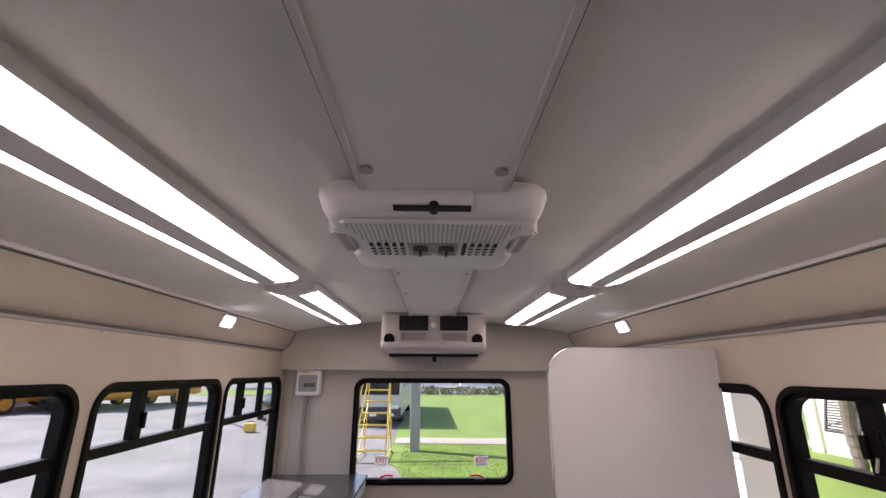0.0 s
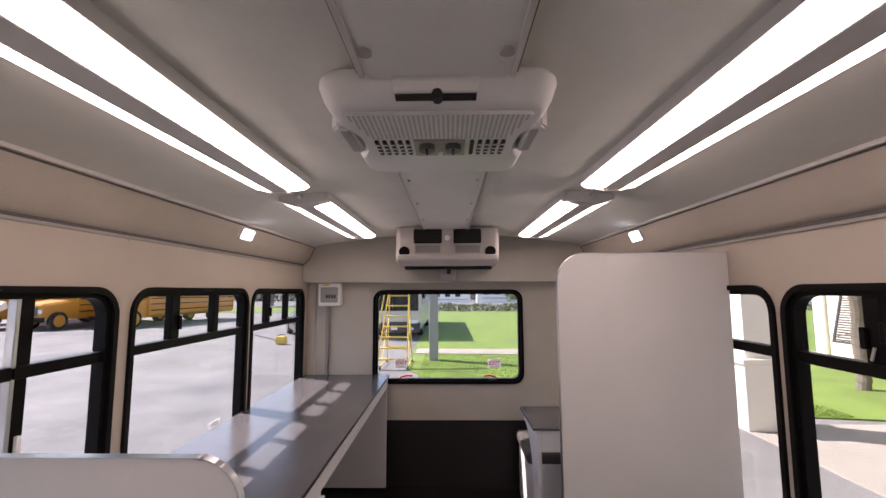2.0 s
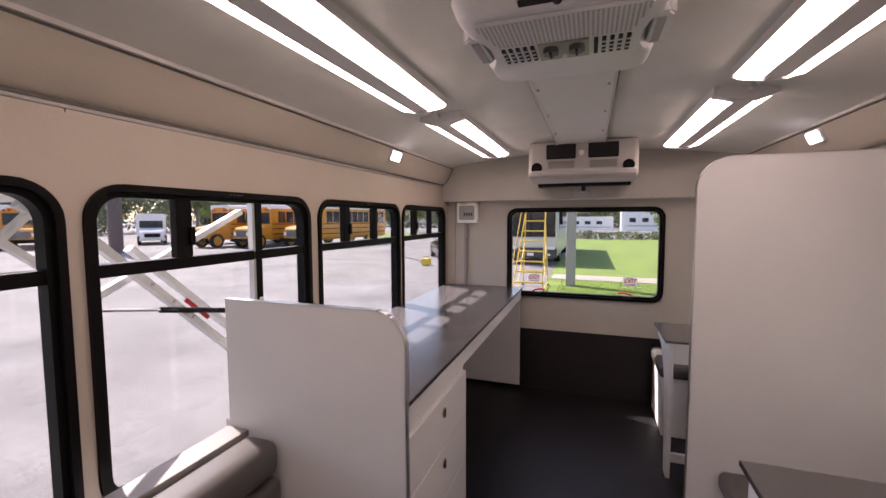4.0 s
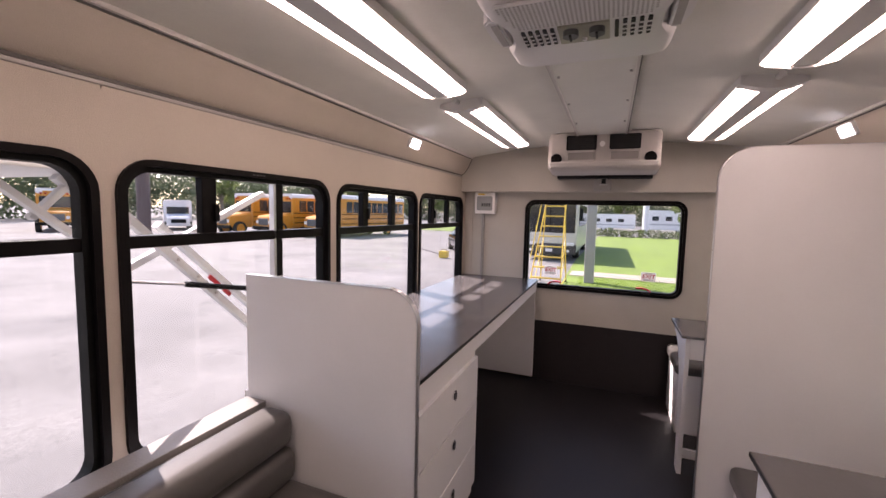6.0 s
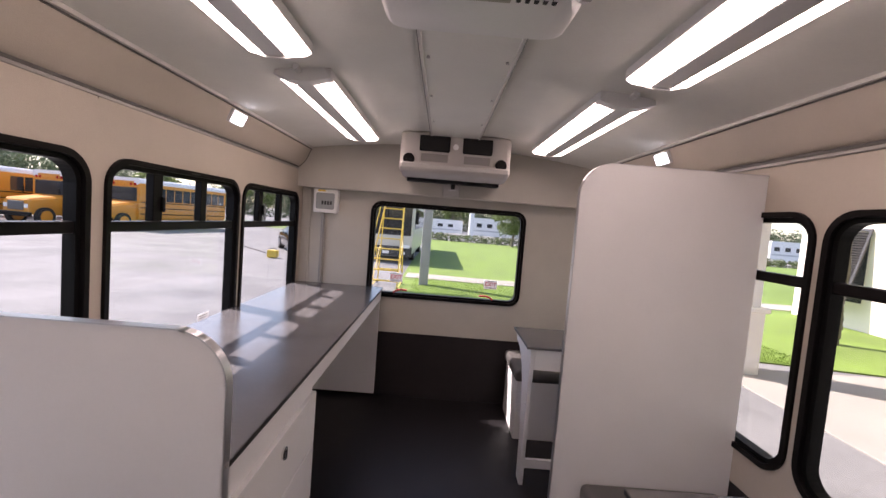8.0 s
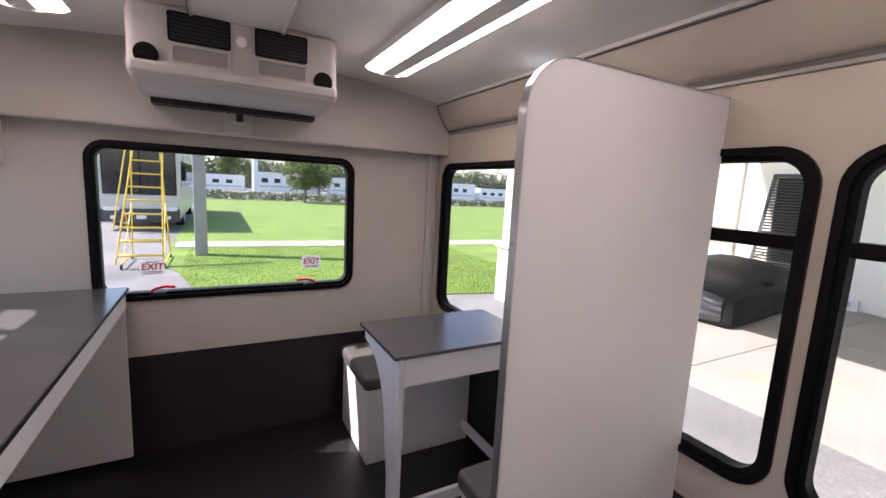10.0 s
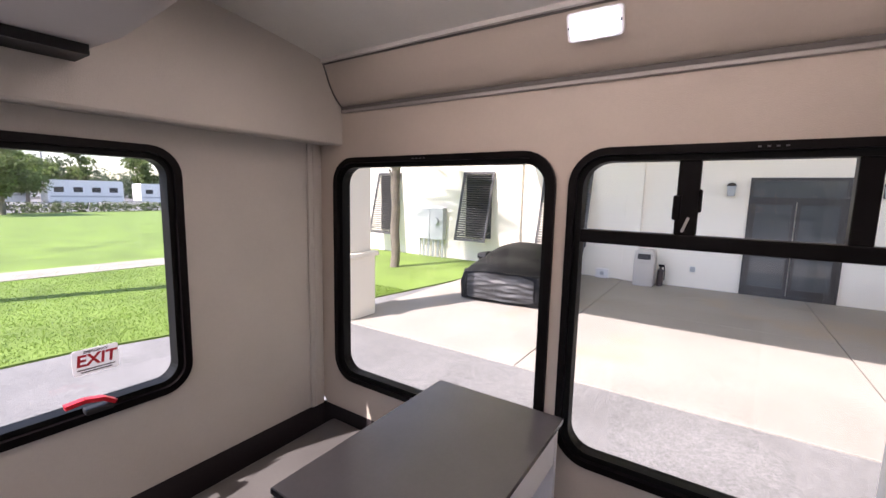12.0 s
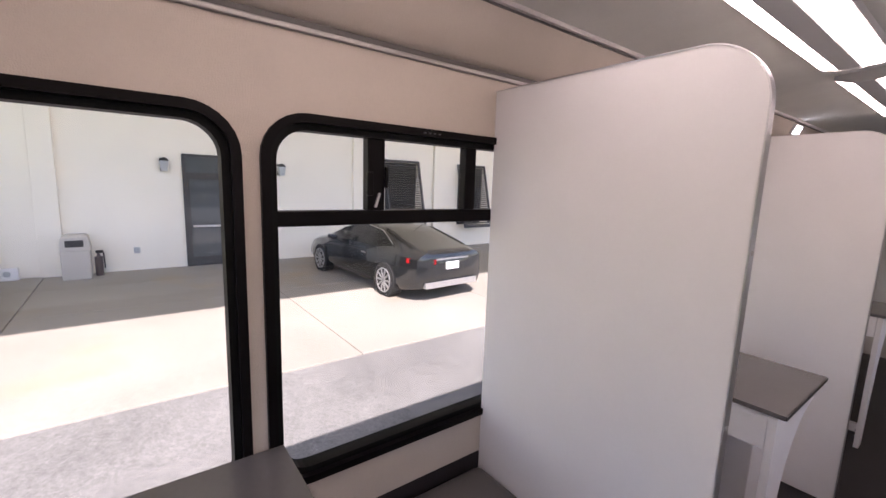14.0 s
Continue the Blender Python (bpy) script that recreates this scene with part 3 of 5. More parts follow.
for x0, x1 in ((-0.224, -0.034), (0.045, 0.230)):
    v = part("vent", plate("y", EY - 0.006, EY + 0.01, round_rect(x0, x1, 1.852, 1.948, 0.008, 3), round_rect(x0 + 0.006, x1 - 0.006, 1.858, 1.942, 0.005, 3)), BLACK, ev)
    part("vent_back", box(x0 + 0.004, x1 - 0.004, EY - 0.003, EY + 0.001, 1.856, 1.944), DARK, v)
    for i in range(6):
        part("slat", box(x0 + 0.006, x1 - 0.006, EY - 0.005, EY - 0.0025, 1.866 + 0.013 * i, 1.869 + 0.013 * i), BLACK, v)
    part("recess", plate("y", EY - 0.009, EY + 0.004, round_rect(x0 + 0.004, x1 - 0.002, 1.780, 1.846, 0.008, 3), round_rect(x0 + 0.012, x1 - 0.010, 1.788, 1.838, 0.005, 3)), EVAP, ev)
    part("recess_back", box(x0 + 0.010, x1 - 0.008, EY - 0.0015, EY + 0.003, 1.785, 1.841), RECESS_SHADE, ev)
for x in (-0.286, 0.290):
    r = part("ball_vent", cyl((x, EY - 0.012, 1.796), (x, EY + 0.01, 1.796), 0.036, 22), BLACK, ev, smooth=True)
    part("vane", box(x - 0.031, x + 0.031, EY - 0.015, EY - 0.011, 1.794, 1.798), RUBBER, r)
part("badge", cyl((0.001, EY - 0.006, 1.889), (0.001, EY + 0.01, 1.889), 0.018, 10), PLASTIC, ev)
part("drip_gap", box(EX0 + 0.020, EX1 - 0.012, 3.330, BULK - 0.004, 1.700, 1.722), DARK, ev)
part("lower_lip", box(EX0 + 0.014, EX1 - 0.014, 2.892, 2.925, 1.738, 1.772, 0.008), GREYPL, ev, "paler grey lower lip")
br = thing("latch_bracket", "grey latch plate under the evaporator on the bulkhead", "bracket")
part("plate", box(-0.061, 0.067, BULK - 0.030, BULK, 1.608, 1.734, 0.008), GREYPL, br)
part("slot", box(-0.004, 0.026, BULK - 0.033, BULK - 0.028, 1.664, 1.710), DARK, br)
part("lip", box(-0.020, 0.040, BULK - 0.038, BULK - 0.028, 1.652, 1.660, 0.002), ALU, br)
for x in (-0.038, 0.048):
    part("screw", cyl((x, BULK - 0.034, 1.700), (x, BULK - 0.028, 1.700), 0.006, 10), CHROME, br)

# breaker box and conduit
bx = thing("breaker_box", "white breaker box with clear window and yellow label", "breaker box")
part("case", box(-1.034, -0.852, REAR - 0.085, REAR, 1.416, 1.601, 0.012), PLASTIC, bx)
part("cover_window", plate("y", REAR - 0.089, REAR - 0.083, round_rect(-1.012, -0.874, 1.444, 1.566, 0.012, 4)), mat("smoked_cover", (0.32, 0.33, 0.33), 0.2), bx, "smoked clear cover")
for i in range(4):
    part("breaker", box(-0.968 + 0.021 * i, -0.955 + 0.021 * i, REAR - 0.093, REAR - 0.088, 1.478, 1.506), DARK, bx)
part("label", box(-1.00, -0.945, REAR - 0.089, REAR - 0.0845, 1.576, 1.589), YELLOWL, bx)
obj("conduit", cyl((-0.968, REAR - 0.025, 0.86), (-0.968, REAR - 0.025, 1.42), 0.014, 14), TRIMC, smooth=True, label="grey conduit running down from the breaker box", category="conduit")


ws = thing("window_sticker", "small white printed sticker at a side pane foot", "sticker")
part("sheet", box(-W - 0.025, -W - 0.023, 2.24, 2.33, 0.858, 0.888), STICKER, ws)
for z in (0.866, 0.877):
    part("print_line", box(-W - 0.023, -W - 0.0222, 2.25, 2.32, z, z + 0.004), SEAM_SHADE, ws)

# ---- desk ----
desk = thing("long_desk", "long dark-topped white desk along the window wall", "desk")
DZ = 0.872
part("worktop", plate("z", DZ - 0.016, DZ, [(-1.034, 1.036), (-0.468, 1.036), (-0.468, 3.52), (-W + 0.004, 3.52), (-W + 0.004, 1.13), (-1.034, 1.13)]), TOP, desk)
part("edge_band", box(-0.469, -0.4655, 1.036, 3.52, DZ - 0.015, DZ - 0.0015), TOPEDGE, desk)
part("apron", box(-0.496, -0.478, 1.036, 3.515, 0.775, DZ - 0.0165, 0.002), WHITEP, desk)
part("end_panel", box(-W + 0.01, -0.480, 3.478, 3.500, 0.035, DZ - 0.017, 0.002), WHITEP, desk)
# unseen panel, added to keep low window sun off the floor
part("sun_block_panel", box(-W + 0.006, -W + 0.022, 1.876, 3.476, 0.01, DZ - 0.017), KICK, desk)
cab = thing("drawer_cabinet", "white cabinet with three locking drawers under the desk", "cabinet")
part("body", box(-1.10, -0.500, 1.040, 1.872, 0.02, 0.773, 0.002), WHITEP, cab)
for i, (z0, z1) in enumerate(((0.520, 0.730), (0.303, 0.515), (0.086, 0.298))):
    d = part("drawer", box(-0.500, -0.482, 1.050, 1.866, z0, z1, 0.003), WHITEP, cab)
    lk = part("lock", cyl((-0.4825, 1.535, z1 - 0.062), (-0.476, 1.535, z1 - 0.062), 0.020, 20), CHROME, d, "round chrome lock", smooth=True)
    part("lock_inset", cyl((-0.4765, 1.535, z1 - 0.062), (-0.4745, 1.535, z1 - 0.062), 0.012, 14), DARK, d)
    part("latch", box(-0.4755, -0.472, 1.526, 1.544, z1 - 0.081, z1 - 0.046, 0.002), CHROME, d)


def divider(name, label, y0, y1, x_open, x_wall, top, r):
    """Upright panel with one rounded upper corner on the aisle side and a metal edge trim."""
    e = thing(name, label, "partition")
    s = 1 if x_open < x_wall else -1
    arc = [(x_open + s * (r - r * math.cos(radians(a))), top - r + r * math.sin(radians(a))) for a in range(0, 91, 5)]
    out = [(x_open, 0.005)] + arc + [(x_wall, top), (x_wall, 0.005)]
    part("panel", plate("y", y0, y1, out), WHITEP, e)
    bm = bmesh.new()
    inner = [(x_open, 0.005)] + arc + [(x_wall, top)]
    t = 0.003
    path = []
    for i, (u, v) in enumerate(inner):
        a = radians(0 if i == 0 else min(90, (i - 1) * 5))
        path.append(((u, v), (u - s * t * math.cos(a), v + t * math.sin(a))))
    for (p0, q0), (p1, q1) in zip(path, path[1:]):
        vs = [bm.verts.new((x, y, z)) for y in (y0 - 0.002, y1 + 0.002) for x, z in (p0, q0, q1, p1)]
        for f in ((0, 1, 2, 3), (4, 5, 6, 7), (1, 2, 6, 5), (0, 3, 7, 4), (0, 1, 5, 4), (2, 3, 7, 6)):
            bm.faces.new([vs[k] for k in f])
    bmesh.ops.remove_doubles(bm, verts=bm.verts, dist=0.0001)
    part("edge_trim", bm, ALU, e, "satin metal edge strip", smooth=True)
    for z in (0.25, 0.6, 0.95, 1.3):
        if z < top - r:
            part("screw", cyl((x_open - s * 0.004, (y0 + y1) / 2, z), (x_open - s * 0.002, (y0 + y1) / 2, z), 0.005, 10), GREYPL, e)
    return e


divider("tall_divider", "tall white partition panel with rounded corner and metal edge", 1.835, 1.855, 0.455, W - 0.002, 1.686, 0.12)
divider("tall_divider", "tall white partition panel near the bus entrance", 0.225, 0.245, 0.470, W - 0.002, 1.690, 0.12)
divider("low_divider", "low white partition panel between bench and desk", 1.006, 1.024, -0.408, -1.045, 1.197, 0.10)


def dinette_table(y_apron, y_far):
    """y_apron: side with the apron and the straight leg; y_far: side where the sitter's knees go."""
    s = 1 if y_far > y_apron else -1
    z = 0.786
    e = thing("dinette_table", "small dark-topped white table fixed to the window wall", "table", group="dinette tables")
    y0, y1 = min(y_apron, y_far), max(y_apron, y_far)
    part("tabletop", box(0.472, 1.130, y0, y1, z - 0.015, z, 0.0015), TOP, e)
    part("edge_band", box(0.4695, 0.4725, y0 + 0.001, y1 - 0.001, z - 0.014, z - 0.0015), TOPEDGE, e)
    part("apron", box(0.515, 1.10, min(y_apron + s * 0.012, y_apron + s * 0.028), max(y_apron + s * 0.012, y_apron + s * 0.028), 0.655, z - 0.016, 0.002), WHITEP, e)
    depth = abs(y_far - y_apron) - 0.012
    curve = [(depth, z - 0.016), (depth, z - 0.075)]
    for i in range(9):
        a = radians(90 * i / 8)
        curve.append((depth - (depth - 0.14) * math.sin(a) ** 0.9, z - 0.075 - 0.34 * (1 - math.cos(a))))
    curve += [(0.11, 0.25), (0.095, 0.0), (0.01, 0.0), (0.01, z - 0.016)]
    for x0, x1 in ((0.492, 0.514), (1.092, 1.112)):
        part("leg_panel", plate("x", x0, x1, [(y_apron + s * u, v) for u, v in curve]), WHITEP, e)
    part("stretcher", bar((0.514, y_apron + s * 0.06, 0.10), (1.092, y_apron + s * 0.06, 0.10), 0.02, 0.05), WHITEP, e)
    part("wall_rail", bar((1.085, y_apron + s * 0.02, 0.115), (1.085, y_far + s * 0.05, 0.115), 0.02, 0.045), WHITEP, e)
    for zz in (0.09, 0.05):
        part("screw", cyl((0.514, y_apron + s * 0.05, zz), (0.522, y_apron + s * 0.05, zz), 0.006, 8), CHROME, e)
    for zz in (0.60, 0.50):
        part("screw", cyl((1.088, y_apron + s * 0.06, zz), (1.092, y_apron + s * 0.06, zz), 0.006, 8), CHROME, e)


dinette_table(2.502, 2.934)
dinette_table(1.300, 0.838)
dinette_table(-0.47, -0.90)


def cushion(x0, x1, y0, y1, z0, z1, r=0.03):
    bm = box(x0, x1, y0, y1, z0, z1, r, 4)
    return bm


def box_seat(name, label, x0, x1, y0, y1, z):
    e = thing(name, label, "seat", group="dinette seats")
    part("base", box(x0 + 0.02, x1, y0 + 0.015, y1 - 0.015, 0.0, z - 0.075, 0.004), WHITEP, e)
    c = part("cushion", cushion(x0, x1, y0, y1, z - 0.08, z, 0.028), LEATHER, e, "padded vinyl seat cushion", smooth=True)
    return e


box_seat("box_seat", "white box seat with grey cushion against the rear wall", 0.520, 1.135, 2.995, 3.48, 0.475)
box_seat("box_seat", "white box seat with grey cushion behind the tall partition", 0.600, 1.135, 1.860, 2.25, 0.480)
box_seat("box_seat", "white box seat with grey cushion before the tall partition", 0.560, 1.10, 1.36, 1.832, 0.470)
box_seat("box_seat", "white box seat with grey cushion near the entrance", 0.660, 1.10, 0.26, 0.72, 0.470)

# ---- bench along the left wall ----
bench = thing("bench", "grey padded vinyl bench with a ledge along the window wall", "bench")
part("ledge", box(-1.046, -0.962, -1.6, 1.002, 0.756, 0.778, 0.003), LEDGE, bench, "grey vinyl ledge cap")
part("ledge_front", box(-1.030, -0.970, -1.6, 1.002, 0.0, 0.755), WHITEP, bench)
part("backrest", cushion(-0.960, -0.830, -1.6, 1.000, 0.656, 0.776, 0.040), LEATHER, bench, smooth=True)
part("backrest", cushion(-0.960, -0.825, -1.6, 1.000, 0.540, 0.654, 0.03), LEATHER, bench, smooth=True)
part("seat", cushion(-0.95, -0.47, -1.6, 1.000, 0.44, 0.545, 0.035), LEATHER, bench, smooth=True)
part("base", box(-0.94, -0.50, -1.6, 0.998, 0.0, 0.439, 0.003), WHITEP, bench)

# ---- outside: ground ----
def weathered(m, scale, low, high, stain=None, stain_scale=0.5, stain_from=0.6):
    """Adds coarse aggregate speckle and, if given, soft stains of another colour."""
    n, l = m.node_tree.nodes, m.node_tree.links
    sock = n["Principled BSDF"].inputs["Base Color"]
    src = sock.links[0].from_socket
    geo = n.new("ShaderNodeNewGeometry")
    t, r, mul = n.new("ShaderNodeTexNoise"), n.new("ShaderNodeMapRange"), n.new("ShaderNodeVectorMath")
    t.inputs["Scale"].default_value, t.inputs["Detail"].default_value = scale, 6
    t.inputs["Roughness"].default_value = 0.75
    r.inputs["From Min"].default_value, r.inputs["From Max"].default_value = 0.36, 0.64
    r.inputs["To Min"].default_value, r.inputs["To Max"].default_value = low, high
    mul.operation = "SCALE"
    l.new(geo.outputs["Position"], t.inputs["Vector"])
    l.new(t.outputs["Fac"], r.inputs["Value"])
    l.new(src, mul.inputs[0])
    l.new(r.outputs["Result"], mul.inputs["Scale"])
    out = mul.outputs["Vector"]
    if stain:
        t2, r2, mx = n.new("ShaderNodeTexNoise"), n.new("ShaderNodeMapRange"), n.new("ShaderNodeMix")
        t2.inputs["Scale"].default_value, t2.inputs["Detail"].default_value = stain_scale, 7
        r2.inputs["From Min"].default_value, r2.inputs["From Max"].default_value = stain_from, stain_from + 0.16
        r2.inputs["To Max"].default_value = 0.75
        mx.data_type = "RGBA"
        cols = [s for s in mx.inputs if s.type == "RGBA"]
        cols[1].default_value = (*stain, 1)
        l.new(geo.outputs["Position"], t2.inputs["Vector"])
        l.new(t2.outputs["Fac"], r2.inputs["Value"])
        l.new(r2.outputs["Result"], mx.inputs[0])
        l.new(out, cols[0])
        out = [s for s in mx.outputs if s.type == "RGBA"][0]
    l.new(out, sock)
    return m


ASPHALT = mat("sun_bleached_asphalt", (0.174, 0.171, 0.166), 0.9, spread=0.34, scale=0.55, bump=0.9, bump_scale=60)
CONCRETE = mat("pale_concrete", (0.30, 0.275, 0.24), 0.85, spread=0.16, scale=0.8, bump=0.4, bump_scale=50)
weathered(ASPHALT, 38, 0.74, 1.26, (0.095, 0.095, 0.096), 0.32, 0.55)
weathered(CONCRETE, 22, 0.88, 1.12, (0.36, 0.27, 0.18), 0.55, 0.60)
GRASSG = mat("lawn_soil_green", (0.125, 0.195, 0.030), 0.9, spread=0.35, scale=0.9, bump=0.5, bump_scale=95)
BLADE = thin("grass_blade", (0.165, 0.265, 0.036), 0.5, spread=0.3, scale=1.5)
LEAF = thin("tree_leaf", (0.13, 0.175, 0.055), 0.45, spread=0.45, scale=0.8)
FARLEAF = thin("far_tree_leaf", (0.085, 0.115, 0.060), 0.3, spread=0.5, scale=0.25)
HEDGE = thin("hedge_leaf", (0.12, 0.155, 0.065), 0.4, spread=0.45, scale=1.2)
BARK = mat("bark", (0.18, 0.15, 0.12), 0.9, spread=0.3, scale=5, bump=1.0, bump_scale=30)
STUCCO = mat("cream_stucco", (0.88, 0.82, 0.70), 0.85, spread=0.06, scale=1.2, bump=0.6, bump_scale=70)
SHUTTER = mat("charcoal_shutter", (0.045, 0.043, 0.043), 0.5, spread=0.15)
DOORF = mat("dark_bronze_frame", (0.03, 0.028, 0.027), 0.45)
DOORG = mat("dark_door_glass", (0.085, 0.095, 0.098), 0.04, spread=0.1)
TARP = mat("charcoal_car_cover", (0.008, 0.008, 0.0085), 0.6, spec=0.25, spread=0.25, bump=0.6, bump_scale=14)
TARP_PALE = mat("silver_car_cover_patch", (0.115, 0.115, 0.118), 0.42, spread=0.25, bump=0.8, bump_scale=11)
CARBLACK = mat("black_car_paint", (0.010, 0.011, 0.012), 0.12, coat=0.6, spread=0.1)
CARGLASS = mat("dark_car_glass", (0.012, 0.014, 0.015), 0.05)
TYRE = mat("tyre", (0.015, 0.015, 0.015), 0.85)
RIM = mat("silver_rim", (0.62, 0.62, 0.63), 0.3, 0.8)
TAIL = mat("red_tail_lamp", (0.35, 0.01, 0.012), 0.15)
SCHOOL = mat("school_bus_yellow", (0.62, 0.25, 0.022), 0.35, spread=0.08, scale=1.0)
WHITEROOF = mat("white_paint", (0.75, 0.75, 0.74), 0.4, spread=0.04, scale=1.0)
BUSGLASS = mat("bus_glass", (0.03, 0.035, 0.04), 0.1)
LADDERY = mat("yellow_ladder_paint", (0.70, 0.48, 0.06), 0.4, spread=0.08)
POSTG = mat("grey_concrete_post", (0.33, 0.33, 0.33), 0.8, spread=0.1, scale=2)
BROWN = mat("brown_steel_post", (0.11, 0.075, 0.07), 0.6)
PALEBOX = mat("pale_grey_metal_box", (0.42, 0.44, 0.44), 0.5)
ARMW = mat("white_painted_metal", (0.70, 0.71, 0.72), 0.4, spread=0.05)
G = GROUND


def poly(name, pts, z, thick, material, label, category):
    return obj(name, plate("z", z - thick, z, pts), material, kind="structure", label=label, category=category)


bm = bmesh.new()
bmesh.ops.create_grid(bm, x_segments=8, y_segments=8, size=900)
bmesh.ops.translate(bm, verts=bm.verts, vec=(0, 0, G))
obj("ground", bm, ASPHALT, kind="structure", label="sun-bleached grey asphalt yard around the bus", category="ground")
LAWN_EDGE = [(-1.35, 13.2), (-0.95, 12.4), (-0.62, 10.95), (-0.15, 9.8), (0.5, 9.45), (1.8, 9.38), (4.0, 8.8), (6.4, 8.3), (9.0, 7.9), (12.39, 7.8)]
LAWN = LAWN_EDGE + [(12.39, 14.0), (60, 14.0), (60, 49), (-1.2, 49), (-1.5, 22)]
poly("lawn", LAWN, G + 0.03, 0.06, GRASSG, "bright green lawn behind the bus", "lawn")
poly("lawn", [(-30, 47), (-4.2, 47), (-4.2, 62), (-30, 62)], G + 0.03, 0.06, GRASSG, "far strip of green lawn by the lot", "lawn")
poly("path", [(-1.3, 16.1), (12, 15.2), (60, 15.2), (60, 16.6), (12, 16.6), (-1.3, 17.4)], G + 0.045, 0.05, CONCRETE, "pale concrete footpath across the lawn", "path")
# concrete forecourt in slabs with open joints
fore = thing("forecourt", "pale concrete forecourt slabs before the building", "paving", kind="structure")
ys = [-26, -22, -18, -14, -10, -6.6, -3.0, 0.4, 4.3, 7.85]
for y0, y1 in zip(ys, ys[1:]):
    for x0, x1 in ((5.0, 8.905), (8.917, 12.39)):
        part("slab", box(x0, x1, y0 + 0.006, y1 - 0.006, G - 0.05, G + 0.022, 0.006, 1), CONCRETE, fore)
# grass blades on the part of the lawn nearest the bus
rng = np.random.default_rng(4)
N = 60000
px, py = rng.uniform(-0.9, 7.5, N), 8.2 + 8.5 * rng.random(N) ** 1.5
keep = py > np.interp(px, [p[0] for p in LAWN_EDGE], [p[1] for p in LAWN_EDGE]) + 0.03
px, py = px[keep], py[keep]
N = len(px)
ang, h, w = rng.uniform(0, 6.28, N), rng.uniform(0.012, 0.04, N), rng.uniform(0.005, 0.010, N)
lean = rng.normal(0, 0.018, (N, 2))
v = np.zeros((N, 3, 3))
v[:, 0] = np.stack([px - np.cos(ang) * w, py - np.sin(ang) * w, np.full(N, G + 0.028)], 1)
v[:, 1] = np.stack([px + np.cos(ang) * w, py + np.sin(ang) * w, np.full(N, G + 0.028)], 1)
v[:, 2] = np.stack([px + lean[:, 0], py + lean[:, 1], G + 0.03 + h], 1)
me = bpy.data.meshes.new("grass_blades")
me.from_pydata(v.reshape(-1, 3).tolist(), [], np.arange(3 * N).reshape(-1, 3).tolist())
me.materials.append(BLADE)
tagged(new("grass_blades", me), "short green grass blades on the lawn", "grass", kind="stuff")


def leaf_mesh(name, centres, radii, per, size, seed, material, parent=None, flat=1.0):
    """Many small leaves scattered over ragged clumps."""
    r = np.random.default_rng(seed)
    vs = []
    for c, rad in zip(centres, radii):
        d = r.normal(size=(per, 3))
        d /= np.linalg.norm(d, axis=1)[:, None]
        p = np.array(c) + d * (rad * r.uniform(0.45, 1.08, (per, 1))) * np.array([1, 1, flat])
        a = r.normal(size=(per, 3))
        a /= np.linalg.norm(a, axis=1)[:, None]
        b = np.cross(a, r.normal(size=(per, 3)))
        b /= np.linalg.norm(b, axis=1)[:, None]
        s = size * r.uniform(0.6, 1.3, (per, 1))
        vs.append(np.stack([p - a * s, p + b * s * 0.5, p + a * s, p - b * s * 0.5], 1))
    v = np.concatenate(vs).reshape(-1, 3)
    me = bpy.data.meshes.new(name)
    me.from_pydata(v.tolist(), [], np.arange(len(v)).reshape(-1, 4).tolist())
    me.materials.append(material)
    ob = new(name, me)
    ob.parent = parent
    return ob


def tree(x, y, height, spread, seed, label="leafy green tree beyond the lawn", size=0.16, clumps=26, per=130):
    r = np.random.default_rng(seed)
    e = thing("tree", label, "tree", (x, y, G), group="trees")
    bm = cyl((0, 0, 0), (0.1, 0.05, height * 0.45), 0.035 * height, 10, 0.02 * height)
    cs, rs = [], []
    for i in range(clumps):
        a, rr, hh = r.uniform(0, 6.28), spread * r.random() ** 0.6, r.uniform(0.34, 1.0)
        k = math.sin(math.pi * min(1, max(0.12, (1.06 - hh) * 1.25))) * 0.75 + 0.25
        c = (rr * k * math.cos(a), rr * k * math.sin(a), hh * height)
        cs.append(c)
        rs.append(spread * r.uniform(0.2, 0.38))
        if i % 3 == 0:
            cyl((0.08, 0.04, height * 0.36), c, 0.010 * height, 6, 0.003 * height, bm=bm)
    part("trunk", bm, BARK, e)
    leaf_mesh("crown", cs, rs, per, size, seed, LEAF, e, 0.8)
    return e


# hedge, woods, tall trees
cs = [(-1.0 + 0.55 * i + 0.2 * math.sin(i * 2.1), 48.2 + 0.25 * math.sin(i * 1.3), G + 0.42 + 0.06 * math.sin(i * 0.9)) for i in range(110)]
hed = leaf_mesh("hedge", cs, [0.52] * len(cs), 130, 0.11, 7, HEDGE)
tagged(hed, "clipped green hedge along the far edge of the lawn", "hedge", kind="stuff")
r0 = np.random.default_rng(12)
cs = [(x, 105 + r0.uniform(-8, 8), G + r0.uniform(0.8, 5.0 + 1.6 * math.sin(x * 0.11))) for x in np.arange(-70, 110, 1.1) for _ in (0, 1)]
tagged(leaf_mesh("woods", cs, [2.3] * len(cs), 230, 0.30, 9, FARLEAF), "far belt of green trees", "woods", kind="stuff")
cs = [(-75 + r0.uniform(-8, 8), y, G + r0.uniform(0.8, 8.5)) for y in np.arange(-60, 110, 1.6) for _ in (0, 1, 2)]
tagged(leaf_mesh("woods", cs, [2.6] * len(cs), 190, 0.34, 10, FARLEAF), "far belt of green trees beyond the buses", "woods", kind="stuff")
tree(7.8, 46.2, 4.9, 2.6, 21, size=0.14, clumps=40, per=170)
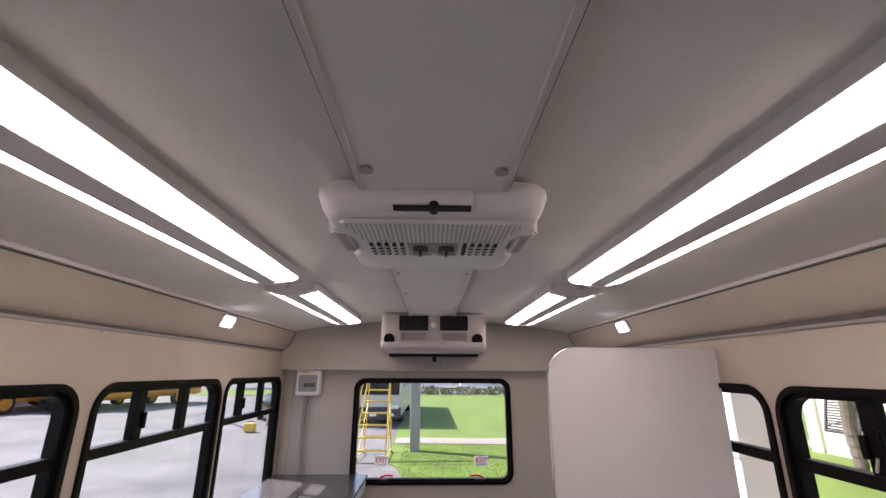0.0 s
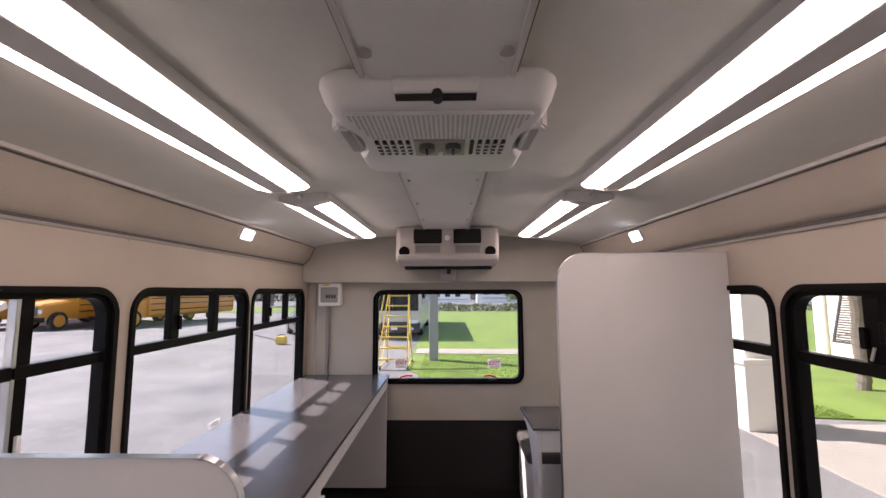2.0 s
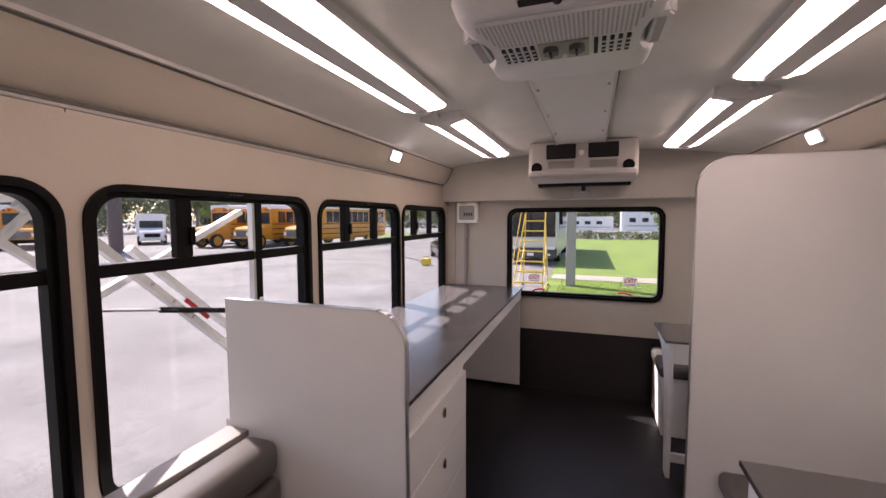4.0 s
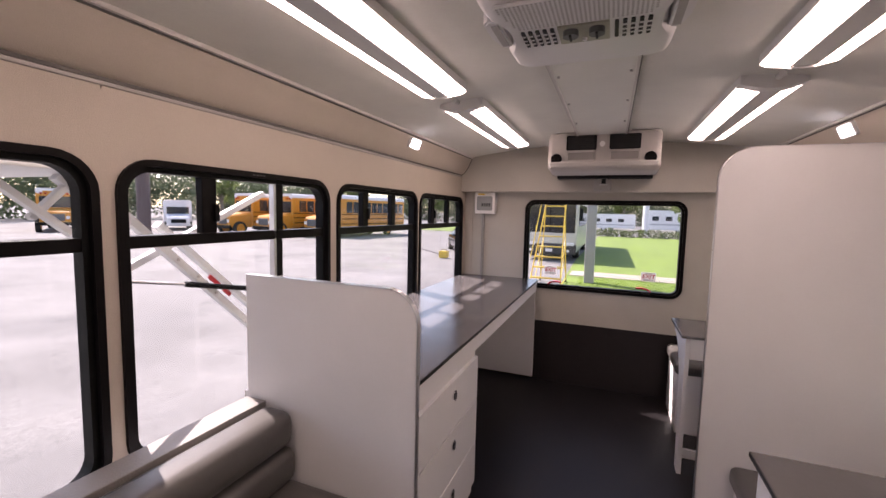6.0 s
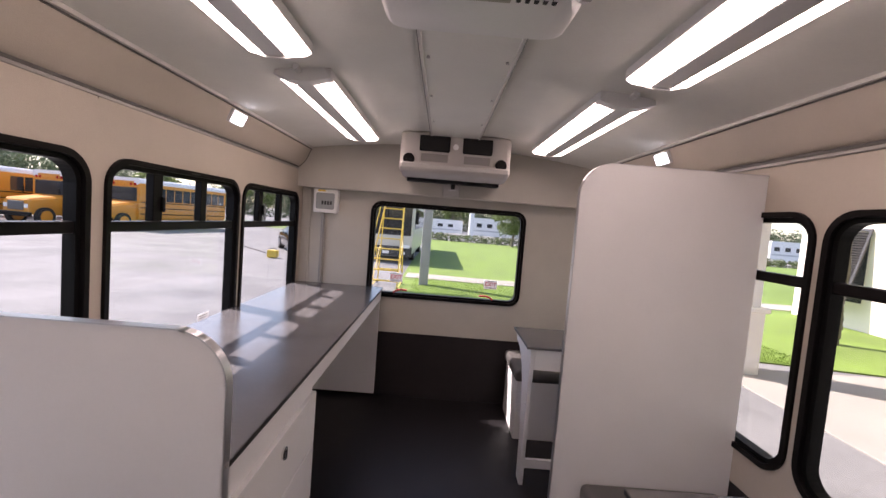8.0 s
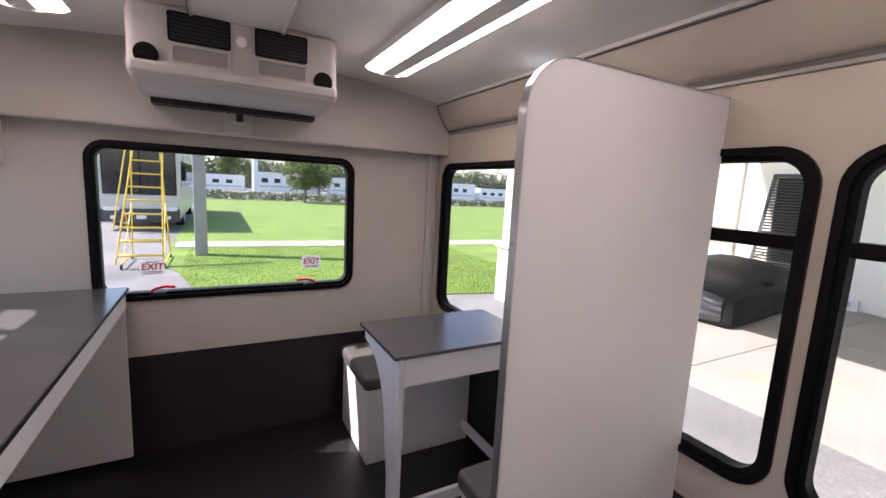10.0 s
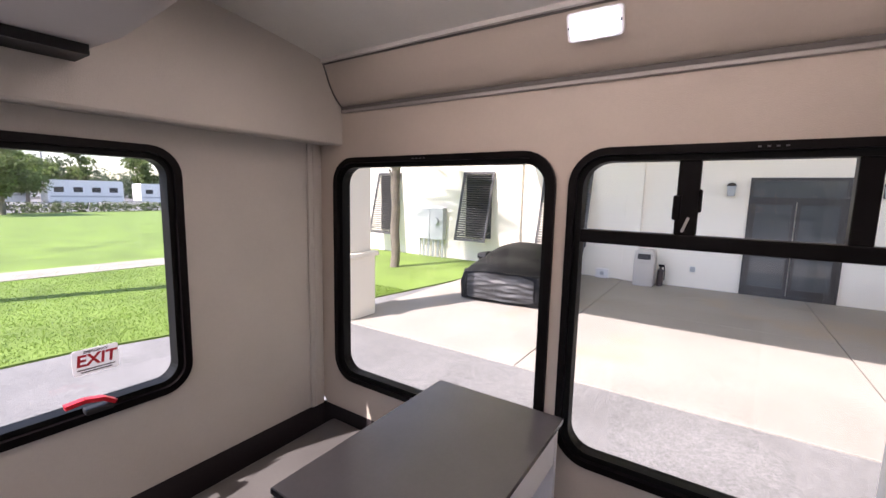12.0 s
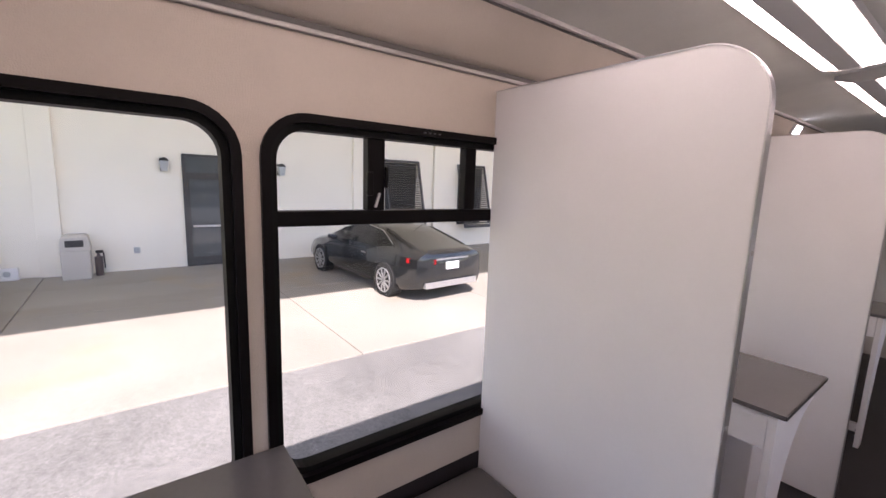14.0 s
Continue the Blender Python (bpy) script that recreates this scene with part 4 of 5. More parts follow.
for i, (x, y, hgt) in enumerate(((-6, 72, 8), (14, 78, 7), (22, 84, 8), (30, 80, 7.5), (2, 88, 8), (-40, 60, 9), (-28, 66, 9), (-52, 44, 9), (12.5, 62, 5.5))):
    tree(x, y, hgt, hgt * 0.42, 30 + i, size=0.3, clumps=20, per=90)


# ---- vehicles and things behind the bus ----
def wheel(parent, x, y, z, r, w, axis="y", rim=RIM, spokes=0):
    d = Vector((0, w / 2, 0)) if axis == "y" else Vector((w / 2, 0, 0))
    c = Vector((x, y, z))
    t = part("wheel", cyl(c - d, c + d, r, 28), TYRE, parent, smooth=True)
    part("rim", cyl(c - d * 1.04, c + d * 1.04, r * 0.66, 24), DARK if spokes else rim, t, smooth=True)
    if spokes:
        bm = cyl(c - d * 1.08, c + d * 1.08, r * 0.16, 14)
        for i in range(spokes):
            a = 2 * math.pi * i / spokes
            u = Vector((math.cos(a), 0, math.sin(a))) if axis == "y" else Vector((0, math.cos(a), math.sin(a)))
            for s in (-1, 1):
                bar(c + d * 1.06 * s, c + d * 1.06 * s + u * r * 0.68, 0.035, 0.02, up=d, bm=bm)
        for s in (-1, 1):
            ring = 28
            for i in range(ring):
                a, b2 = 2 * math.pi * i / ring, 2 * math.pi * (i + 1) / ring
                f = (lambda q: Vector((math.cos(q), 0, math.sin(q)))) if axis == "y" else (lambda q: Vector((0, math.cos(q), math.sin(q))))
                bar(c + d * 1.05 * s + f(a) * r * 0.68, c + d * 1.05 * s + f(b2) * r * 0.68, 0.02, 0.03, up=d, bm=bm)
        part("spokes", bm, rim, t)
    return t


def loft(sections, closed_ends=True):
    """Skin over rings of equal length."""
    bm = bmesh.new()
    rings = [[bm.verts.new(p) for p in s] for s in sections]
    n = len(rings[0])
    for a, b in zip(rings, rings[1:]):
        for i in range(n):
            bm.faces.new((a[i], a[(i + 1) % n], b[(i + 1) % n], b[i]))
    if closed_ends:
        bm.faces.new(rings[0])
        bm.faces.new(rings[-1])
    return bm


def school_bus(x, y, turn, seed):
    """A yellow school bus; its nose points along local -y."""
    e = thing("school_bus", "yellow school bus with black rails parked in the lot", "bus", (x, y, G), group="school buses")
    e.rotation_euler = (0, 0, radians(turn))
    e.scale = (1.04, 1.05, 1.13)
    L = 8.6
    body = round_rect(-1.2, 1.2, 0.55, 3.05, 0.30, 5)
    part("body", plate("y", 0, L, body), SCHOOL, e)
    part("roof", plate("y", -0.02, L + 0.02, round_rect(-1.215, 1.215, 2.70, 3.09, 0.17, 5)), WHITEROOF, e)
    hood = loft([[(s * w, yy, z) for s, z in ((-1, 0.6), (1, 0.6), (1, zt - 0.12), (0.85, zt), (-0.85, zt), (-1, zt - 0.12))] for yy, w, zt in ((-1.75, 0.86, 1.35), (-1.65, 0.9, 1.45), (-0.4, 1.0, 1.62), (0.02, 1.05, 1.68))])
    part("hood", hood, SCHOOL, e)
    part("grille", box(-0.55, 0.55, -1.79, -1.74, 0.8, 1.28, 0.02), mat("bus_grille", (0.1, 0.1, 0.1), 0.4) if seed == 0 else bpy.data.materials["bus_grille"], e)
    part("bumper", box(-1.12, 1.12, -1.92, -1.74, 0.48, 0.72, 0.02), RUBBER, e)
    for s in (-1, 1):
        part("headlamp", box(s * 0.72 - 0.12, s * 0.72 + 0.12, -1.79, -1.72, 0.92, 1.14, 0.02), PLASTIC, e)
        for z in (0.95, 1.32, 1.66):
            part("rub_rail", box(s * 1.2 - 0.02, s * 1.2 + 0.02, 0.1, L - 0.1, z, z + 0.06), RUBBER, e)
        for i in range(10):
            y0 = 0.65 + i * 0.78
            w = part("window", box(s * 1.2 - 0.012, s * 1.2 + 0.012, y0, y0 + 0.70, 1.78, 2.60, 0.01), BUSGLASS, e)
            part("sash", box(s * 1.2 - 0.02, s * 1.2 + 0.02, y0, y0 + 0.70, 2.18, 2.21), DARK, w)
        for yy in (-1.0, 6.2):
            wheel(e, s * 1.02, yy, 0.5, 0.5, 0.3, "x", rim=SCHOOL)
        part("mirror", box(s * 1.3 - 0.06, s * 1.3 + 0.06, -0.5, -0.42, 1.75, 2.1, 0.02), RUBBER, e)
    part("windshield", box(-1.02, 1.02, -0.03, 0.02, 1.72, 2.52, 0.02), BUSGLASS, e)
    part("sign_panel", box(-0.8, 0.8, -0.035, 0.02, 2.64, 2.9, 0.02), SCHOOL, e)
    for s in (-1, 1):
        for k in (0.62, 0.9):
            part("warning_lamp", cyl((s * k, -0.06, 2.72), (s * k, 0.0, 2.72), 0.08, 12), TAIL, e)
    return e


for i, (x, y, tr) in enumerate(((-21.6, 28.6, -7), (-25.4, 27.4, -9), (-29.2, 26.9, -10), (-42.0, 20.0, 60), (-33.4, 31.0, -12), (-49.0, 9.0, 66), (-50, -1.0, 75))):
    school_bus(x, y, tr, i)


def shuttle_van(x, y, turn, label):
    e = thing("shuttle_bus", label, "bus", (x, y, G))
    e.rotation_euler = (0, 0, radians(turn))
    part("body", plate("y", 0, 5.4, round_rect(-1.15, 1.15, 0.5, 2.85, 0.2, 4)), WHITEROOF, e)
    part("hood", loft([[(s * w, yy, z) for s, z in ((-1, 0.55), (1, 0.55), (1, zt - 0.1), (0.8, zt), (-0.8, zt), (-1, zt - 0.1))] for yy, w, zt in ((-1.5, 0.88, 1.15), (-1.35, 0.92, 1.3), (-0.3, 0.98, 1.5), (0.02, 1.0, 1.55))]), WHITEROOF, e)
    part("windshield", box(-0.9, 0.9, -0.04, 0.02, 1.5, 2.2, 0.03), BUSGLASS, e)
    part("grille", box(-0.6, 0.6, -1.54, -1.48, 0.7, 1.05, 0.02), RUBBER, e)
    part("bumper", box(-1.0, 1.0, -1.66, -1.48, 0.42, 0.62, 0.02), ALU, e)
    for s in (-1, 1):
        for i in range(5):
            part("window", box(s * 1.15 - 0.012, s * 1.15 + 0.012, 0.4 + i, 1.2 + i, 1.5, 2.25, 0.02), BUSGLASS, e)
        part("headlamp", box(s * 0.74 - 0.1, s * 0.74 + 0.1, -1.53, -1.45, 0.75, 1.0, 0.02), PLASTIC, e)
        for yy in (-0.8, 3.9):
            wheel(e, s * 0.98, yy, 0.42, 0.42, 0.26, "x")
    return e


shuttle_van(-38.6, 27.8, 56, "white shuttle bus parked at the far side")


def camper(x, y, length, hgt, seed):
    e = thing("camper_trailer", "white camper trailer with dark windows beyond the hedge", "camper", (x, y, G), group="camper trailers")
    part("body", plate("y", -1.2, 1.2, round_rect(0, length, 0.5, hgt, 0.22, 4)), WHITEROOF, e)
    for i in range(int(length // 1.6)):
        part("window", box(0.5 + i * 1.6, 1.3 + i * 1.6, -1.215, -1.19, hgt * 0.55, hgt * 0.74, 0.01), BUSGLASS, e)
    part("stripe", box(0.2, length - 0.2, -1.212, -1.19, hgt * 0.36, hgt * 0.42), PALEBOX, e)
    for k in (0.45, 0.58):
        wheel(e, length * k, -1.05, 0.36, 0.36, 0.22)
    return e


r1 = random.Random(5)
xx = -14
for i in range(13):
    ln = r1.uniform(5, 8.5)
    camper(xx, 60 + r1.uniform(0, 7), ln, r1.uniform(2.5, 3.2), i)
    xx += ln + r1.uniform(0.6, 2.5)

# coach
co = thing("coach", "black motor coach parked on the drive behind", "coach", (-2.72, 21.0, G))
CREAM = mat("coach_cream_paint", (0.56, 0.53, 0.46), 0.3, spread=0.05, scale=1.0)
part("body", plate("y", 0, 11.5, round_rect(-1.28, 1.28, 0.32, 3.5, 0.22, 5)), CREAM, co)
part("windshield", box(-1.19, 1.19, -0.03, 0.05, 1.38, 3.35, 0.05), CARGLASS, co)
part("windshield_post", box(-0.02, 0.02, -0.035, 0.04, 1.40, 3.33), RUBBER, co)
part("bumper", box(-1.27, 1.27, -0.10, 0.06, 0.33, 0.84, 0.05), mat("dark_grey_paint", (0.035, 0.035, 0.038), 0.3), co, "dark grey bumper")
part("front_panel", box(-1.26, 1.26, -0.05, 0.05, 0.845, 1.36, 0.04), CREAM, co)
for s in (-1, 1):
    hl = part("headlamp", box(s * 0.92 - 0.26, s * 0.92 + 0.26, -0.12, -0.02, 0.76, 0.93, 0.05), PLASTIC, co)
    part("fog_lamp", cyl((s * 0.9, -0.12, 0.52), (s * 0.9, -0.05, 0.52), 0.07, 14), PLASTIC, co)
    part("mirror", box(s * 1.45 - 0.08, s * 1.45 + 0.08, -0.35, -0.2, 2.0, 2.6, 0.04), RUBBER, co)
    part("wiper", bar((s * 0.3, -0.05, 1.4), (s * 0.75, -0.05, 2.3), 0.03, 0.02), RUBBER, co)
    for yy in (2.2, 8.2):
        wheel(co, s * 1.12, yy, 0.52, 0.52, 0.3, "x")
    for i in range(6):
        part("window", box(s * 1.285 - 0.012, s * 1.285 + 0.012, 1.0 + 1.7 * i, 2.5 + 1.7 * i, 1.7, 2.8, 0.02), CARGLASS, co)
part("licence_plate", box(-0.16, 0.16, -0.12, -0.09, 0.46, 0.6), PLASTIC, co)

# rolling ladder
la = thing("rolling_ladder", "yellow steel rolling warehouse ladder standing on the drive", "ladder", (-1.68, 12.95, G))
for s in (-1, 1):
    part("rail", cyl((s * 0.46 - 0.06, 0, 0.12), (s * 0.26 + 0.10, 1.15, 3.3), 0.020, 10), LADDERY, la)
    part("handrail", cyl((s * 0.47 - 0.04, -0.05, 0.95), (s * 0.29 + 0.13, 1.05, 4.1), 0.016, 10), LADDERY, la)
    part("rear_leg", cyl((s * 0.42, 1.55, 0.1), (s * 0.28, 1.25, 3.3), 0.018, 10), LADDERY, la)
    part("brace", cyl((s * 0.41, 1.5, 0.3), (s * 0.36, 0.45, 1.3), 0.012, 8), LADDERY, la)
    part("brace", cyl((s * 0.40, 0.3, 0.3), (s * 0.36, 1.45, 1.5), 0.012, 8), LADDERY, la)
    part("base_rail", cyl((s * 0.42, 0, 0.12), (s * 0.42, 1.55, 0.12), 0.018, 8), LADDERY, la)
    for yy in (0.05, 1.5):
        part("caster", cyl((s * 0.42 - 0.02, yy, 0.06), (s * 0.42 + 0.02, yy, 0.06), 0.06, 14), TYRE, la)
for i in range(10):
    t = (i + 0.6) / 10
    hw, cx = 0.46 - 0.20 * t, -0.06 + 0.16 * t
    part("tread", box(cx - hw, cx + hw, 1.15 * t - 0.06, 1.15 * t + 0.10, 0.12 + 3.18 * t - 0.018, 0.12 + 3.18 * t + 0.018, 0.004), LADDERY, la)
part("cross_bar", cyl((-0.42, 1.55, 0.5), (0.42, 1.55, 0.5), 0.014, 8), LADDERY, la)

obj("utility_post", box(-0.69, -0.38, 14.5, 14.81, G, 7.5, 0.03), POSTG, label="square grey concrete post on the lawn edge", category="post")
obj("light_mast", cyl((4.1, 60, G), (4.1, 60, 6.2), 0.38, 18, 0.34), WHITEROOF, smooth=True, label="thick white mast beyond the hedge", category="mast")
for x, y, hh in ((-3.5, 70, 9), (11.5, 75, 10), (18.5, 82, 11)):
    obj("utility_pole", cyl((x, y, G), (x, y, hh), 0.14, 10, 0.09), POSTG, label="thin far utility pole against the sky", category="pole")
obj("steel_column", cyl((-31.0, 19.8, G), (-31.0, 19.8, 9), 0.42, 20), BROWN, smooth=True, label="thick brown steel column in the lot", category="column")
yb = thing("yellow_crate", "small yellow equipment box on the asphalt", "crate", (-7.55, 19.1, G))
yb.scale = (0.68, 0.68, 0.72)
part("box", box(-0.3, 0.3, -0.25, 0.25, 0.04, 0.5, 0.03), LADDERY, yb)
part("handle", cyl((-0.2, 0, 0.6), (0.2, 0, 0.6), 0.02, 8), RUBBER, yb)
for s in (-1, 1):
    part("stay", cyl((s * 0.2, 0, 0.49), (s * 0.2, 0, 0.6), 0.02, 8), RUBBER, yb)
cu = [(-7.5 - 0.9 * i, 19.1 + 1.2 * i + 0.25 * math.sin(i * 1.3), G + 0.02) for i in range(8)]
bm = bmesh.new()
for a, b2 in zip(cu, cu[1:]):
    cyl(a, b2, 0.018, 6, bm=bm)
obj("cable", bm, RUBBER, label="black cable lying across the asphalt", category="cable")


def sedan(name, label, x, y, turn, paint):
    """A sedan; its tail is at local -x, wheels on the ground."""
    e = thing(name, label, "car", (x, y, G))
    e.rotation_euler = (0, 0, radians(turn))
    # half outline per station: x, half width, sill z, shoulder z, shoulder half width, roof z, roof half width
    st = [(-0.93, 0.62, 0.42, 0.78, 0.60, 0.92, 0.50), (-0.88, 0.84, 0.30, 0.86, 0.82, 0.98, 0.66), (-0.55, 0.95, 0.24, 0.90, 0.92, 1.05, 0.70), (-0.1, 0.97, 0.22, 0.93, 0.93, 1.17, 0.68),
          (0.5, 0.97, 0.22, 0.93, 0.93, 1.34, 0.62), (1.1, 0.96, 0.22, 0.92, 0.93, 1.42, 0.60), (1.6, 0.96, 0.22, 0.92, 0.92, 1.40, 0.60), (2.2, 0.96, 0.22, 0.90, 0.92, 1.22, 0.66), (2.75, 0.96, 0.22, 0.88, 0.90, 0.99, 0.74),
          (3.3, 0.95, 0.24, 0.82, 0.86, 0.90, 0.66), (3.75, 0.88, 0.28, 0.72, 0.78, 0.78, 0.55), (3.98, 0.62, 0.38, 0.60, 0.56, 0.64, 0.42)]
    secs = []
    for sx, hw, zs, zh, hh, zr, hr in st:
        half = [(hw * 0.92, zs), (hw, zs + 0.12), (hw * 1.0, (zs + zh) / 2), (hh, zh), ((hh * 0.45 + hr * 0.55), zh * 0.45 + zr * 0.55), (hr, zr - 0.03), (hr * 0.72, zr)]
        secs.append([(sx, u, z) for u, z in half] + [(sx, -u, z) for u, z in reversed(half)])
    bm = loft(secs)
    bmesh.ops.subdivide_edges(bm, edges=bm.edges[:], cuts=1, use_grid_fill=True, smooth=0.35)
    part("body", bm, paint, e, smooth=True)
    # glasshouse: bands laid just over the skin
    def skin(i, k, out=0.008):
        p = Vector(secs[i][k])
        return p + Vector((0, math.copysign(out, p.y) if abs(p.y) > 0.3 else 0, out))
    for sgn in (0, 1):
        bm = bmesh.new()
        ks = (3, 5) if sgn == 0 else (10, 8)
        row = []
        for i in range(3, 9):
            a, b2 = skin(i, ks[0], 0.012), skin(i, ks[1], 0.012)
            lo, hi = a.lerp(b2, 0.10 if 3 < i < 8 else 0.45), a.lerp(b2, 0.86 if 3 < i < 8 else 0.55)
            row.append((bm.verts.new(lo), bm.verts.new(hi)))
        for (a, b2), (c, d) in zip(row, row[1:]):
            bm.faces.new((a, c, d, b2))
        bmesh.ops.solidify(bm, geom=bm.faces[:], thickness=0.01)
        w = part("side_glass", bm, CARGLASS, e, smooth=True)
        bm = bmesh.new()
        pts = [skin(i, ks[1], 0.016).lerp(skin(i, ks[0], 0.016), 0.13) for i in range(4, 8)]
        pts = [skin(3, ks[0], 0.016).lerp(skin(3, ks[1], 0.016), 0.5)] + pts + [skin(8, ks[0], 0.016).lerp(skin(8, ks[1], 0.016), 0.5)]
        for p, q in zip(pts, pts[1:]):
            cyl(p, q, 0.012, 6, bm=bm)
        part("chrome_trim", bm, CHROME, e)
    for lo, hi in ((2, 4), (7, 8)):
        bm = bmesh.new()
        a = [skin(lo, 5, 0.012), skin(lo, 8, 0.012), skin(hi, 8, 0.012), skin(hi, 5, 0.012)]
        if lo == 2:
            mid = [skin(3, 5, 0.016), skin(3, 8, 0.016)]
            q = [bm.verts.new(p) for p in (a[0], a[1], mid[1], a[2], a[3], mid[0])]
            bm.faces.new((q[0], q[1], q[2], q[5]))
            bm.faces.new((q[5], q[2], q[3], q[4]))
        else:
            bm.faces.new([bm.verts.new(p) for p in a])
        bmesh.ops.solidify(bm, geom=bm.faces[:], thickness=0.012)
        part("rear_window" if lo == 2 else "windshield", bm, CARGLASS, e)
    for s in (-1, 1):
        for wx in (0.0, 2.92):
            wheel(e, wx, s * 0.87, 0.35, 0.35, 0.24, "y", spokes=10)
        part("tail_lamp", bar((-0.915, s * 0.42, 0.80), (-0.66, s * 0.90, 0.84), 0.05, 0.06, bevel=0.015), TAIL, e, "red tail lamp")
        part("mirror", box(2.05, 2.25, s * 1.03 - 0.09, s * 1.03 + 0.09, 0.93, 1.05, 0.04), paint, e)
        part("door_handle", box(0.75, 0.95, s * 0.955 - 0.012, s * 0.955 + 0.012, 0.78, 0.81, 0.005), CHROME, e)
    part("trunk_trim", bar((-0.945, -0.42, 0.85), (-0.945, 0.42, 0.85), 0.02, 0.035), CHROME, e, "bright trim bar on the tail")
    part("licence_plate", box(-0.965, -0.93, -0.16, 0.16, 0.64, 0.78), PLASTIC, e)
    part("diffuser", bar((-0.93, -0.66, 0.36), (-0.93, 0.66, 0.36), 0.06, 0.10, bevel=0.01), ALU, e, "silver lower bumper")
    return e


sedan("parked_suv", "black car parked at the edge of the lot", -8.3, 24.4, -60, CARBLACK)
sedan("sedan_car", "glossy black sedan with chrome trim parked on the forecourt", 7.50, -2.23, 4, CARBLACK)

# covered car: a draped cover with folds
cc = thing("covered_car", "parked car under a charcoal fabric cover", "car", (7.76, 5.90, G))
cc.matrix_basis = pose(7.76, 5.90, G, 0, 0, 6)
secs = []
prof = [(0.0, 0.34, 0.80, 0.74), (0.06, 0.66, 0.90, 0.80), (0.35, 0.78, 0.94, 0.80), (0.9, 0.88, 0.95, 0.70), (1.4, 1.03, 0.95, 0.60), (1.9, 1.10, 0.95, 0.54), (2.4, 1.09, 0.95, 0.54), (2.9, 0.98, 0.95, 0.62), (3.5, 0.82, 0.93, 0.78), (4.0, 0.72, 0.88, 0.74), (4.15, 0.35, 0.74, 0.66)]
for i, (x, top, hw, hr) in enumerate(prof):
    mid = 0.62 if top > 0.7 else top * 0.7
    half = [(hw * 0.97, 0.05), (hw * 1.0, 0.3 if top > 0.5 else 0.15), (hw * 0.99, mid), (hw * 0.95, min(top * 0.8, 0.86)), (hr, top - 0.05), (hr * 0.6, top), (0.0, top + 0.01)]
    ring = half + [(-u, z) for u, z in reversed(half[:-1])]
    secs.append([(x, u, z) for u, z in ring])
bm = loft(secs)
bmesh.ops.subdivide_edges(bm, edges=bm.edges[:], cuts=3, use_grid_fill=True, smooth=0.3)
for v in bm.verts:
    p = v.co
    f = noise.noise(Vector((p.x * 2.2, p.y * 2.2, p.z * 5))) * 0.035 + noise.noise(p * 6.0) * 0.012
    v.co += Vector((f * 0.6, f, f * 0.5 if p.z > 0.2 else 0))
part("cover", bm, TARP, cc, smooth=True)
bm = bmesh.new()
rows = []
for i in range(25):
    for j in range(31):
        yy = -0.74 + 1.44 * j / 30
        zz = 0.10 + 0.05 * abs(yy / 0.74) ** 5 + (0.55 - 0.14 * abs(yy / 0.74) ** 5) * i / 24
        rows.append(bm.verts.new((-0.075 - 0.03 * math.sin(math.pi * i / 24) + 0.045 * abs(noise.noise(Vector((0.3, yy * 2.2 + zz * 2, zz * 7)))) + 0.03 * noise.noise(Vector((5.0, yy * 3, zz * 16))) + 0.06 * (yy / 0.74) ** 4, yy, zz + 0.03 * noise.noise(Vector((2.0, yy * 2, 0))))))
for i in range(24):
    for j in range(30):
        bm.faces.new((rows[i * 31 + j], rows[i * 31 + j + 1], rows[(i + 1) * 31 + j + 1], rows[(i + 1) * 31 + j]))
bmesh.ops.solidify(bm, geom=bm.faces[:], thickness=0.02)
for s in (-1, 1):
    part("mirror_bulge", loft([[(1.35 + 0.16 * math.cos(a) * k, s * (0.93 + 0.16 * d), 0.80 + 0.09 * math.sin(a) * k) for a in [j * math.pi / 5 for j in range(10)]] for d, k in ((-1.0, 1.4), (0.2, 1.05), (0.55, 0.75), (0.7, 0.35))]), TARP, cc, smooth=True)
part("nose_patch", bm, TARP_PALE, cc, "paler creased silver cloth over the nose", smooth=True)

# ---- building ----
bl = thing("office_building", "cream stucco office building with dark shutters", "building")
WX = 12.40
part("wall", box(WX, WX + 0.3, -40, 14.6, G - 0.1, 6.0), STUCCO, bl)
part("end_wall", box(WX + 0.3, WX + 14, 14.3, 14.6, G - 0.1, 6.0), STUCCO, bl)
part("roof", box(WX - 0.5, WX + 14, -40.4, 15.1, 6.0, 6.3, 0.03), PALEBOX, bl)
for y in (7.62, 4.15, -3.05, -6.1, -9.8, -13.4, 14.4):
    part("pilaster", box(WX - 0.11, WX + 0.01, y - 0.20, y + 0.20, G, 3.9, 0.01), STUCCO, bl)


def bahama_shutter(y0, y1, z0=-0.12, z1=2.18):
    sh = part("shutter", plate("x", -0.022, 0.022, [(y0, 0), (y1, 0), (y1, -2.34), (y0, -2.34)], [(y0 + 0.07, -0.07), (y1 - 0.07, -0.07), (y1 - 0.07, -2.27), (y0 + 0.07, -2.27)]), SHUTTER, bl)
    sh.matrix_basis = pose(WX - 0.05, 0, z1, 0, 14, 0)
    for i in range(29):
        s2 = part("slat", bar((0.0, y0 + 0.07, -0.11 - 0.076 * i), (0.0, y1 - 0.07, -0.11 - 0.076 * i), 0.012, 0.07, up=(0.75, 0, 0.66)), SHUTTER, sh)
    part("recess", box(WX - 0.02, WX - 0.003, y0 + 0.1, y1 - 0.1, z0 + 0.1, z1 - 0.1), BUSGLASS, bl)
    for y in (y0 + 0.1, y1 - 0.1):
        part("stay_rod", cyl((WX - 0.01, y, 0.2), (WX - 0.55, y, 0.1), 0.015, 8), SHUTTER, bl)


